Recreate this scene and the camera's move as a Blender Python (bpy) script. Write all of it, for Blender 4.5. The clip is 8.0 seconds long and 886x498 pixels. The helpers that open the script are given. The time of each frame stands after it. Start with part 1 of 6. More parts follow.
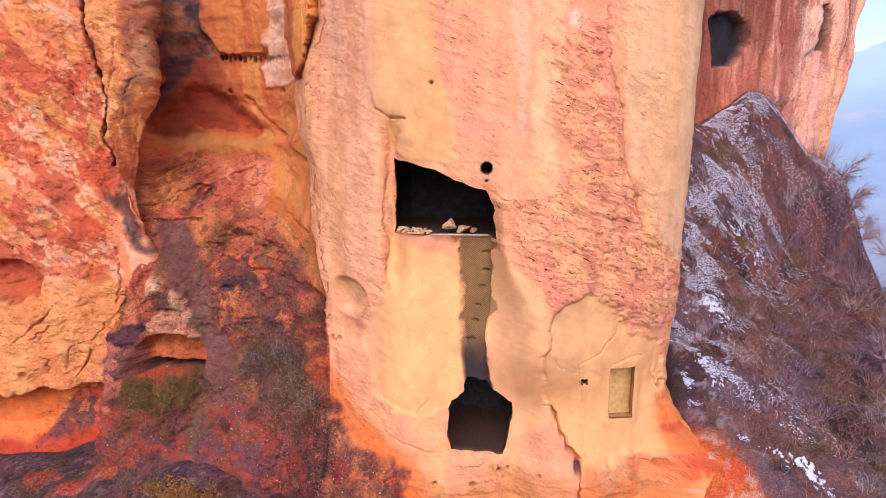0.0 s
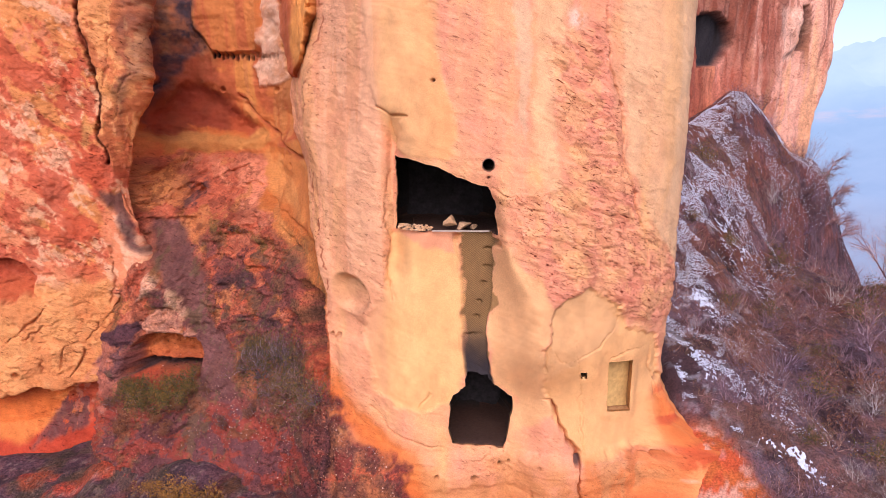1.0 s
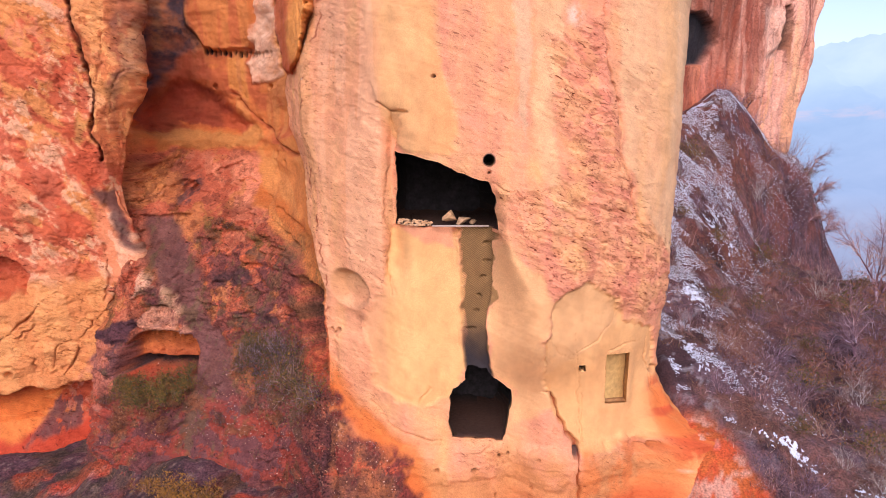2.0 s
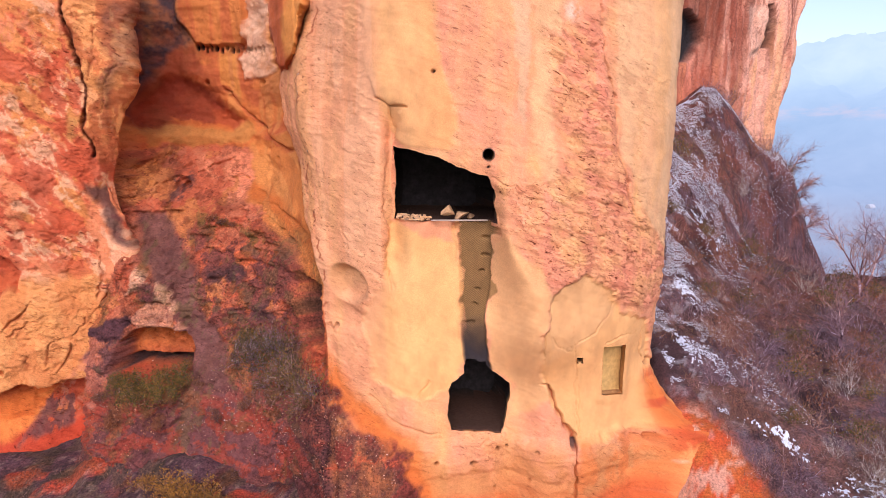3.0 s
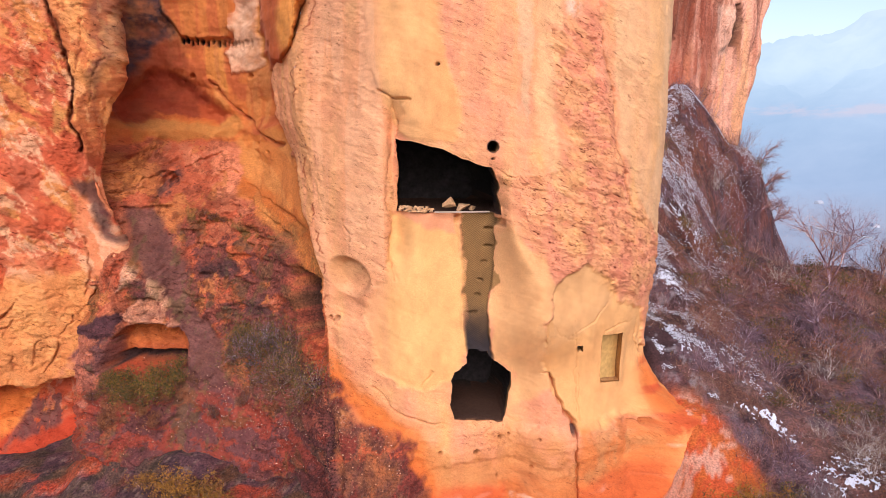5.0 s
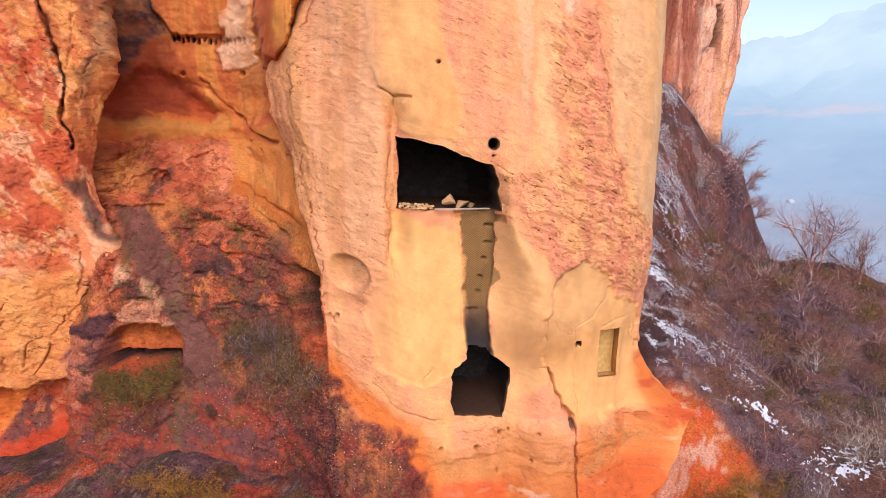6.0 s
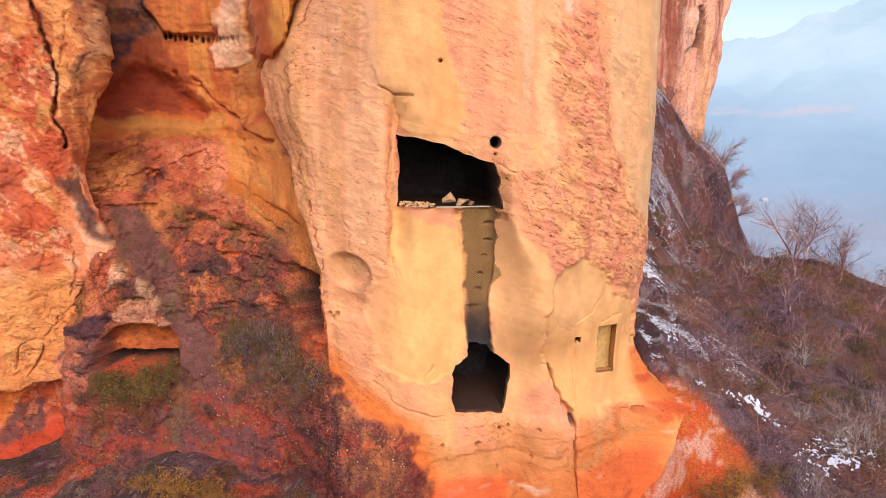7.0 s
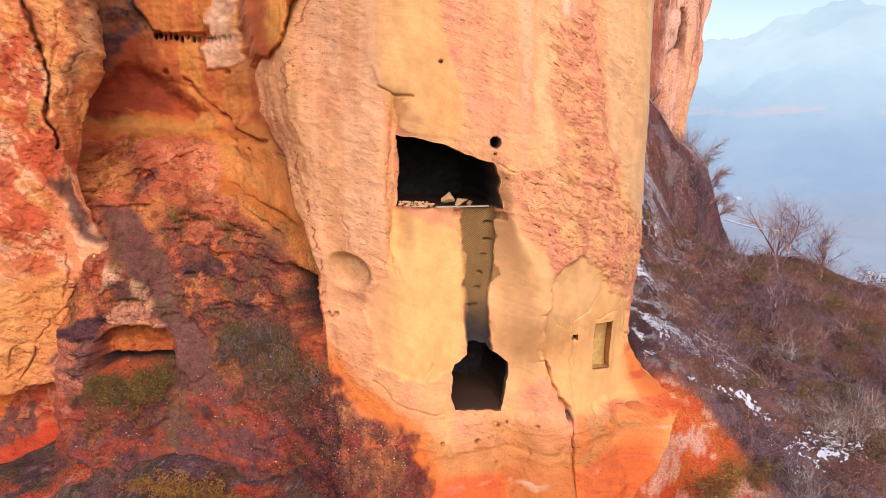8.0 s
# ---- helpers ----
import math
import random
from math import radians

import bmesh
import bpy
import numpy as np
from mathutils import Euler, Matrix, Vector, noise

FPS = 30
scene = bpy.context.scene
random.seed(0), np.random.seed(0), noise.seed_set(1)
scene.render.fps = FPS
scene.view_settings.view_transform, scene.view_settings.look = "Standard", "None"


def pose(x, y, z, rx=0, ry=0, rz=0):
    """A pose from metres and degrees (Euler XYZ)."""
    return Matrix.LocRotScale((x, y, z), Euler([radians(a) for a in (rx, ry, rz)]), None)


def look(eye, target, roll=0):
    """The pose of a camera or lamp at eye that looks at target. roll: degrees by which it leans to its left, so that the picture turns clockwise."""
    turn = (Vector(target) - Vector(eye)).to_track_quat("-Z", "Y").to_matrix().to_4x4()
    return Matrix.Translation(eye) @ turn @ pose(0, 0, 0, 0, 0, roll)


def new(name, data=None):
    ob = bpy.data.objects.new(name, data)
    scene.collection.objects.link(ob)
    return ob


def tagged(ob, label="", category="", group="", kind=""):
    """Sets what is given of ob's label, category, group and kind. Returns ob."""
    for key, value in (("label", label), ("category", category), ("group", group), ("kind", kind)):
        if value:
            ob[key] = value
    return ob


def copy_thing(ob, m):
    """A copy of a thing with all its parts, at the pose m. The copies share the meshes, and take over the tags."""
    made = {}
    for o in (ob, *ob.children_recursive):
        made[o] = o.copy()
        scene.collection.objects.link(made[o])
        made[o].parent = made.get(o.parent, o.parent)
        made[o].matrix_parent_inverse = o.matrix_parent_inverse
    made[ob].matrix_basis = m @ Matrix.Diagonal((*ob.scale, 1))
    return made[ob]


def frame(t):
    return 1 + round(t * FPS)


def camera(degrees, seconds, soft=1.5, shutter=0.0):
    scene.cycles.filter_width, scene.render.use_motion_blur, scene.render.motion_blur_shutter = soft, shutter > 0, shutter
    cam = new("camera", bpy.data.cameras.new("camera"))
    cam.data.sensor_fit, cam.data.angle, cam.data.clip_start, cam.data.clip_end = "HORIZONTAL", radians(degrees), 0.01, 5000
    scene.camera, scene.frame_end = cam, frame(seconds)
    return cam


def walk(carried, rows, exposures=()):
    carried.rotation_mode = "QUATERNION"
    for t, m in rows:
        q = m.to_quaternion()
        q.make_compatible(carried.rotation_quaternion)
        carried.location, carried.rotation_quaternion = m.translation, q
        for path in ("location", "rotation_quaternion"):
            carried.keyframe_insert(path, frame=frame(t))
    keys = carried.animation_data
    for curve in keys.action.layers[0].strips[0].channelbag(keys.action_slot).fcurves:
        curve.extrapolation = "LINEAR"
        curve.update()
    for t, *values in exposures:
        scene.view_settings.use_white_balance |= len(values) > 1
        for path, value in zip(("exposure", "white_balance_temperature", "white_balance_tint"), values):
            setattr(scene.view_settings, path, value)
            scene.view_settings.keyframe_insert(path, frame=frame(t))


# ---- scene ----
cam = camera(64.8, 8.0, 0.5)
METRES, EYE, TILT, LEAN, TURN = 6.0, 13.0, -9.6, 0.0, 0.0
ROWS = [
    (0.0, 0.0, 0.0, 0.0, 0.0, 0.0, -0.0),
    (0.5, -0.0632, -0.0185, -0.007, -0.85, -0.0, 0.14),
    (1.0, -0.1228, -0.0369, -0.0173, -1.7, -0.04, 0.3),
    (1.5, -0.1777, -0.0526, -0.0291, -2.46, -0.06, 0.44),
    (3.0, -0.3282, -0.082, -0.0663, -4.73, -0.22, 0.84),
    (3.5, -0.3827, -0.0875, -0.0755, -5.42, -0.24, 0.95),
    (4.0, -0.4431, -0.0931, -0.0852, -6.16, -0.28, 1.08),
    (4.5, -0.5071, -0.0956, -0.0942, -7.02, -0.34, 1.22),
    (6.0, -0.7104, -0.0972, -0.1177, -9.86, -0.44, 1.67),
    (6.5, -0.7787, -0.0979, -0.1217, -10.75, -0.47, 1.81),
    (7.0, -0.8457, -0.0979, -0.1246, -11.65, -0.52, 1.96),
    (7.5, -0.9114, -0.098, -0.125, -12.56, -0.55, 2.09),
    (8.0, -0.9781, -0.0976, -0.121, -13.5, -0.61, 2.25),
]
EXPOSURES = [(0.0, 0.58, 6150, 31), (8.0, 0.56, 6900, 18)]
walk(cam, [(t, pose(0, 0, EYE, TILT, LEAN, TURN) @ pose(METRES * x, METRES * y, METRES * z, 90 + pitch, roll, yaw)) for t, x, y, z, yaw, pitch, roll in ROWS], EXPOSURES)

# ---------- sky and the light of an overcast winter day ----------
world = bpy.data.worlds.new("overcast_sky")
scene.world = world
world.use_nodes = True
wt = world.node_tree
sky = wt.nodes.new("ShaderNodeTexSky")
sky.sky_type, sky.sun_disc, sky.sun_elevation, sky.sun_rotation = "NISHITA", False, radians(35.4), radians(184)
sky.dust_density, sky.air_density, sky.altitude = 4.0, 1.0, 900
wt.nodes["Background"].inputs["Strength"].default_value = 0.15
wt.links.new(sky.outputs["Color"], wt.nodes["Background"].inputs["Color"])
sun = new("sun", bpy.data.lights.new("sun", "SUN"))
sun.data.energy, sun.data.angle, sun.data.color = 1.5, radians(40), (1.0, 0.93, 0.84)
sun.matrix_world = look((0, 0, 0), (0.06, 0.80, -0.58))


# ---------- materials ----------
def nodes_of(name, roughness=0.9):
    m = bpy.data.materials.new(name)
    m.use_nodes = True
    t = m.node_tree
    b = t.nodes["Principled BSDF"]
    b.inputs["Roughness"].default_value = roughness
    b.inputs["Specular IOR Level"].default_value = 0.25
    return m, t, b


def node(t, kind, **given):
    n = t.nodes.new(kind)
    for key, value in given.items():
        n.inputs[key.replace("_", " ")].default_value = value
    return n


def place_of(t, scale):
    """World-size coordinates, stretched by scale."""
    g = t.nodes.new("ShaderNodeNewGeometry")
    m = t.nodes.new("ShaderNodeVectorMath")
    m.operation = "MULTIPLY"
    m.inputs[1].default_value = scale
    t.links.new(g.outputs["Position"], m.inputs[0])
    return m.outputs[0]


def noise_at(t, scale, detail=6, rough=0.6, stretch=(1, 1, 1)):
    n = node(t, "ShaderNodeTexNoise", Scale=scale, Detail=detail, Roughness=rough)
    t.links.new(place_of(t, stretch), n.inputs["Vector"])
    return n.outputs["Fac"]


def ramp(t, fac, stops):
    r = t.nodes.new("ShaderNodeValToRGB")
    while len(r.color_ramp.elements) < len(stops):
        r.color_ramp.elements.new(0.5)
    for e, (p, c) in zip(r.color_ramp.elements, stops):
        e.position, e.color = p, (*c, 1) if len(c) == 3 else c
    t.links.new(fac, r.inputs["Fac"])
    return r.outputs["Color"]


def mixed(t, kind, a, b, fac=1.0):
    m = t.nodes.new("ShaderNodeMix")
    m.data_type, m.blend_type = "RGBA", kind
    for socket, value in ((m.inputs[0], fac), (m.inputs[6], a), (m.inputs[7], b)):
        if isinstance(value, bpy.types.NodeSocket):
            t.links.new(value, socket)
        else:
            socket.default_value = value if isinstance(value, float) else (*value, 1)
    return m.outputs[2]


def bumped(t, b, height, strength, distance):
    n = node(t, "ShaderNodeBump", Strength=strength, Distance=distance)
    t.links.new(height, n.inputs["Height"])
    t.links.new(n.outputs["Normal"], b.inputs["Normal"])


def grey(v):
    return (v, v, v)


def bed_coords(t, along, across, through_beds):
    """Coordinates that follow the dipping beds: along them, into the rock, and through them."""
    g = t.nodes.new("ShaderNodeNewGeometry")
    join = t.nodes.new("ShaderNodeCombineXYZ")
    for k, way in enumerate(((0.92 * along, 0, -0.39 * along), (0, across, 0), (0.39 * through_beds, 0, 0.92 * through_beds))):
        d = t.nodes.new("ShaderNodeVectorMath")
        d.operation = "DOT_PRODUCT"
        d.inputs[1].default_value = way
        t.links.new(g.outputs["Position"], d.inputs[0])
        t.links.new(d.outputs["Value"], join.inputs[k])
    return join.outputs[0]


def noise_on(t, vector, detail=6, rough=0.6, warp=0.0):
    n = node(t, "ShaderNodeTexNoise", Scale=1.0, Detail=detail, Roughness=rough, Distortion=warp)
    t.links.new(vector, n.inputs["Vector"])
    return n.outputs["Fac"]


def calc(t, kind, a, b):
    m = t.nodes.new("ShaderNodeMath")
    m.operation = kind
    for socket, value in zip(m.inputs, (a, b)):
        if isinstance(value, bpy.types.NodeSocket):
            t.links.new(value, socket)
        else:
            socket.default_value = value
    return m.outputs[0]


def rock_material(name, grain=1.0, bump=0.5):
    """Coloured by the mesh: Col holds the colour and how coarse the grain is, Grain the shares of flaking, speckling, cracking and tool marks."""
    m, t, b = nodes_of(name, 0.93)
    a = t.nodes.new("ShaderNodeVertexColor")
    a.layer_name = "Col"
    q = t.nodes.new("ShaderNodeVertexColor")
    q.layer_name = "Grain"
    share = t.nodes.new("ShaderNodeSeparateColor")
    t.links.new(q.outputs["Color"], share.inputs[0])
    flaking, speckled, cracked, tooled = share.outputs[0], share.outputs[1], share.outputs[2], q.outputs["Alpha"]
    fine = noise_at(t, 9 * grain, 8, 0.72, (1, 1, 1.5))
    sand = noise_at(t, 30 * grain, 3, 0.6)
    broad = noise_at(t, 0.7, 5, 0.6)
    pits = noise_at(t, 5.5 * grain, 6, 0.75, (1, 1, 1.5))
    c = mixed(t, "MULTIPLY", a.outputs["Color"], ramp(t, broad, [(0.3, (0.95, 0.9, 0.87)), (0.6, grey(1.03))]))
    c = mixed(t, "MULTIPLY", c, ramp(t, sand, [(0.3, grey(0.84)), (0.7, grey(1.13))]))
    rough = mixed(t, "MULTIPLY", c, ramp(t, fine, [(0.33, grey(0.45)), (0.5, grey(1.0)), (0.66, grey(1.4))]))
    rough = mixed(t, "MULTIPLY", rough, ramp(t, pits, [(0.32, (0.42, 0.3, 0.26)), (0.36, grey(1.0))]))
    c = mixed(t, "MIX", c, rough, a.outputs["Alpha"])
    # thin plates of skin that break off along the beds, with short dark edges
    plate = noise_on(t, bed_coords(t, 1.5 * grain, 1.5 * grain, 4.2 * grain), 5, 0.6, 0.35)
    steps = ramp(t, plate, [(0.435, grey(0.0)), (0.447, grey(0.5)), (0.545, grey(0.5)), (0.555, grey(1.0))])
    edge = ramp(t, plate, [(0.431, grey(1.0)), (0.437, grey(0.0)), (0.444, grey(0.0)), (0.452, grey(1.0)), (0.541, grey(1.0)), (0.547, grey(0.0)), (0.552, grey(0.0)), (0.558, grey(1.0))])
    broken = noise_at(t, 3.1 * grain, 4, 0.65)
    edge = mixed(t, "LIGHTEN", edge, ramp(t, broken, [(0.47, grey(1.0)), (0.53, grey(0.0))]))
    tone = ramp(t, plate, [(0.40, (0.84, 0.74, 0.72)), (0.5, grey(1.0)), (0.6, (1.10, 1.10, 1.05))])
    flaked = mixed(t, "MULTIPLY", mixed(t, "MULTIPLY", c, tone), mixed(t, "MIX", (0.30, 0.15, 0.10), (1.0, 1.0, 1.0), edge))
    c = mixed(t, "MIX", c, flaked, flaking)
    dash = noise_on(t, bed_coords(t, 3.2 * grain, 3.2 * grain, 13.0 * grain), 3, 0.55, 0.3)
    c = mixed(t, "MIX", c, mixed(t, "MULTIPLY", c, ramp(t, dash, [(0.33, (0.26, 0.13, 0.09)), (0.35, (0.94, 0.90, 0.88)), (0.5, grey(1.0)), (0.66, (1.04, 1.05, 1.06)), (0.70, (1.14, 1.18, 1.2))])), calc(t, "MULTIPLY", flaking, 1.4))
    # hair cracks, broken into short runs
    veins = noise_on(t, bed_coords(t, 0.9 * grain, 0.9 * grain, 1.7 * grain), 7, 0.62)
    line = ramp(t, veins, [(0.487, grey(1.0)), (0.496, grey(0.0)), (0.502, grey(0.0)), (0.511, grey(1.0))])
    line = mixed(t, "LIGHTEN", line, ramp(t, noise_at(t, 1.9 * grain, 3, 0.6), [(0.46, grey(0.0)), (0.54, grey(1.0))]))
    c = mixed(t, "MIX", c, mixed(t, "MULTIPLY", c, mixed(t, "MIX", (0.34, 0.2, 0.15), (1.0, 1.0, 1.0), line)), cracked)
    # lichen, moss and grit: dark spots and few pale ones
    spot, clump = noise_at(t, 11 * grain, 4, 0.7), noise_at(t, 2.4 * grain, 5, 0.65)
    dots = mixed(t, "MULTIPLY", c, ramp(t, spot, [(0.40, (0.30, 0.25, 0.30)), (0.47, grey(0.85)), (0.56, grey(1.0)), (0.66, (1.35, 1.32, 1.3)), (0.70, (2.1, 2.2, 2.3))]))
    dots = mixed(t, "MULTIPLY", dots, ramp(t, clump, [(0.36, (0.45, 0.42, 0.5)), (0.5, grey(1.0)), (0.62, (1.25, 1.08, 1.0))]))
    c = mixed(t, "MIX", c, dots, speckled)
    # slanting tool marks
    g = t.nodes.new("ShaderNodeNewGeometry")
    slant = t.nodes.new("ShaderNodeVectorMath")
    slant.operation = "DOT_PRODUCT"
    slant.inputs[1].default_value = (62.0, 0.0, 88.0)
    t.links.new(g.outputs["Position"], slant.inputs[0])
    wave = calc(t, "SINE", calc(t, "ADD", slant.outputs["Value"], calc(t, "MULTIPLY", broken, 14.0)), 0.0)
    marks = calc(t, "MULTIPLY", calc(t, "MULTIPLY_ADD", wave, 0.5), tooled)
    c = mixed(t, "MULTIPLY", c, ramp(t, marks, [(0.0, grey(1.0)), (0.8, grey(0.6))]))
    t.links.new(c, b.inputs["Base Color"])
    h = calc(t, "MULTIPLY", calc(t, "ADD", fine, pits), calc(t, "MULTIPLY", a.outputs["Alpha"], bump))
    h = calc(t, "ADD", h, calc(t, "MULTIPLY", steps, calc(t, "MULTIPLY", flaking, 0.75)))
    h = calc(t, "ADD", h, calc(t, "MULTIPLY", line, calc(t, "MULTIPLY", cracked, 0.35)))
    h = calc(t, "ADD", h, calc(t, "MULTIPLY", spot, calc(t, "MULTIPLY", speckled, 0.9)))
    h = calc(t, "ADD", h, calc(t, "MULTIPLY", sand, 0.06))
    h = calc(t, "SUBTRACT", h, calc(t, "MULTIPLY", marks, 0.25))
    n = node(t, "ShaderNodeBump", Strength=1.0, Distance=0.07)
    t.links.new(h, n.inputs["Height"])
    t.links.new(n.outputs["Normal"], b.inputs["Normal"])
    return m


def plain_material(name, colour, spread=0.25, scale=12.0, roughness=0.85, bump=0.3, random=0.0):
    m, t, b = nodes_of(name, roughness)
    n = noise_at(t, scale, 6, 0.65)
    n2 = noise_at(t, scale * 0.13, 4, 0.6)
    c = mixed(t, "MULTIPLY", colour, ramp(t, n, [(0.3, grey(1 - spread)), (0.7, grey(1 + spread))]))
    c = mixed(t, "MULTIPLY", c, ramp(t, n2, [(0.3, grey(1 - spread * 0.7)), (0.7, grey(1 + spread * 0.7))]))
    if random:
        i = t.nodes.new("ShaderNodeObjectInfo")
        c = mixed(t, "MULTIPLY", c, ramp(t, i.outputs["Random"], [(0.0, (1 - random, 1 - random, 1 - random)), (0.5, (1 + random, 1.0, 1 - random)), (1.0, grey(1 + random))]))
    t.links.new(c, b.inputs["Base Color"])
    bumped(t, b, n, bump, 0.02)
    return m


def twig_material(name, stops, places=True):
    """Bark or leaves whose colour changes from piece to piece and, over a slope, from place to place."""
    m, t, b = nodes_of(name, 0.85)
    g = t.nodes.new("ShaderNodeNewGeometry")
    i = t.nodes.new("ShaderNodeObjectInfo")
    c = ramp(t, g.outputs["Random Per Island"], stops)
    c = mixed(t, "MULTIPLY", c, ramp(t, i.outputs["Random"], [(0.0, (0.75, 0.72, 0.78)), (0.5, (1.0, 0.95, 0.95)), (1.0, (1.25, 1.15, 1.05))]))
    if places:
        c = mixed(t, "MULTIPLY", c, ramp(t, noise_at(t, 0.33, 4, 0.6), [(0.36, (0.85, 0.78, 0.98)), (0.48, (1.0, 0.9, 0.95)), (0.58, (1.3, 0.98, 0.78)), (0.68, (1.2, 1.05, 0.75))]))
    t.links.new(c, b.inputs["Base Color"])
    return m


ROCK = rock_material("sandstone", 1.0, 0.55)
ROCK_FAR = rock_material("sandstone_far", 0.6, 0.8)
EARTH = rock_material("earth", 1.3, 1.0)
# near-black hole linings: cave soot together with painted inner shade
SOOT_AND_SHADE = plain_material("soot_and_shade_rock", (0.022, 0.02, 0.022), 0.5, 5.0, 0.95, 0.6)
STONE = plain_material("pale_stone", (0.48, 0.32, 0.19), 0.25, 14.0, 0.9, 0.5, 0.18)
SNOW = plain_material("snow", (0.60, 0.65, 0.76), 0.18, 22.0, 0.7, 0.6)
NICHE_ROCK = plain_material("niche_rock", (0.52, 0.33, 0.12), 0.2, 6.0, 0.93, 0.4)
PLANK = plain_material("weathered_plank", (0.40, 0.33, 0.27), 0.15, 9.0, 0.7, 0.2)
# ---------- numbers: noise, outlines, the shape of the rock ----------
def smooth(a, b, v):
    t = np.clip((v - a) / (b - a), 0, 1)
    return t * t * (3 - 2 * t)


def lattice(i, j, k, seed):
    h = i * np.uint32(374761393) + j * np.uint32(668265263) + np.uint32(seed * 974634601 & 0xFFFFFFFF)
    h = h + (k * np.uint32(2147483647) if np.ndim(k) else np.uint32(int(k) * 2147483647 & 0xFFFFFFFF))
    h = (h ^ (h >> np.uint32(13))) * np.uint32(1274126177)
    h = (h ^ (h >> np.uint32(16))) * np.uint32(2246822519)
    return ((h ^ (h >> np.uint32(15))) & np.uint32(0xFFFFFF)).astype(np.float32) * np.float32(2 / 0xFFFFFF) - 1


def cell(x):
    f = np.floor(x)
    t = (x - f).astype(np.float32)
    return f.astype(np.int64).astype(np.uint32), t * t * (3 - 2 * t)


def vnoise(x, y, z, seed=0):
    """Smooth value noise in -1..1 on arrays; plain numbers among the three only pick a slice."""
    flat = [q for q in (x, y, z) if np.ndim(q)]
    pick = np.uint32(int(sum(abs(q) * 7919 for q in (x, y, z) if not np.ndim(q))) & 0xFFFFFFFF)
    cells = [cell(q) for q in flat]
    if len(cells) == 2:
        (i, u), (j, v) = cells
        a, b = lattice(i, j, pick, seed), lattice(i + np.uint32(1), j, pick, seed)
        c, d = lattice(i, j + np.uint32(1), pick, seed), lattice(i + np.uint32(1), j + np.uint32(1), pick, seed)
        a, c = a + (b - a) * u, c + (d - c) * u
        return a + (c - a) * v
    if len(cells) == 1:
        i, u = cells[0]
        a, b = lattice(i, i, pick, seed), lattice(i + np.uint32(1), i + np.uint32(1), pick, seed)
        return a + (b - a) * u
    (i, u), (j, v), (k, w) = cells
    one, rows = np.uint32(1), []
    for kk in (k, k + one):
        a, b, c, d = lattice(i, j, kk, seed), lattice(i + one, j, kk, seed), lattice(i, j + one, kk, seed), lattice(i + one, j + one, kk, seed)
        a, c = a + (b - a) * u, c + (d - c) * u
        rows.append(a + (c - a) * v)
    return rows[0] + (rows[1] - rows[0]) * w


def fbm(x, y, z, octaves=4, seed=0, gain=0.5):
    total, amp = 0, 1.0
    for o in range(octaves):
        total = total + amp * vnoise(x * 2 ** o + 17.3 * o, y * 2 ** o, z * 2 ** o - 9.1 * o, seed + o)
        amp *= gain
    return total


def close_to(x, z, pts, pad):
    """Which places lie near the box round some points, and how far the others are from it."""
    q = np.array(pts)
    (x0, z0), (x1, z1) = q.min(0), q.max(0)
    far = np.hypot(np.maximum(np.maximum(x0 - x, x - x1), 0), np.maximum(np.maximum(z0 - z, z - z1), 0))
    return far < pad, far


def outline(x, z, pts, pad=1.3):
    """Signed distance to a closed outline in the plane of the face (inside is minus)."""
    x, z = np.broadcast_arrays(x, z)
    near, far = close_to(x, z, pts, pad)
    gap = np.maximum(far, pad)
    x, z = x[near], z[near]
    d, inside = np.full(x.shape, 1e9), np.zeros(x.shape, bool)
    n = len(pts)
    for a in range(n):
        (ax, az), (bx, bz) = pts[a], pts[(a + 1) % n]
        ex, ez = bx - ax, bz - az
        t = np.clip(((x - ax) * ex + (z - az) * ez) / (ex * ex + ez * ez + 1e-12), 0, 1)
        d = np.minimum(d, (x - ax - t * ex) ** 2 + (z - az - t * ez) ** 2)
        cross = (az > z) != (bz > z)
        inside ^= cross & (x < ax + (z - az) / (ez if abs(ez) > 1e-9 else 1e-9) * ex)
    d = np.sqrt(d)
    gap[near] = np.where(inside, -d, d)
    return gap


def line_gap(x, z, pts, pad=.8):
    """Distance to an open line."""
    x, z = np.broadcast_arrays(x, z)
    near, far = close_to(x, z, pts, pad)
    gap = np.maximum(far, pad)
    x, z = x[near], z[near]
    d = np.full(x.shape, 1e9)
    for (ax, az), (bx, bz) in zip(pts, pts[1:]):
        ex, ez = bx - ax, bz - az
        t = np.clip(((x - ax) * ex + (z - az) * ez) / (ex * ex + ez * ez + 1e-12), 0, 1)
        d = np.minimum(d, (x - ax - t * ex) ** 2 + (z - az - t * ez) ** 2)
    gap[near] = np.sqrt(d)
    return gap


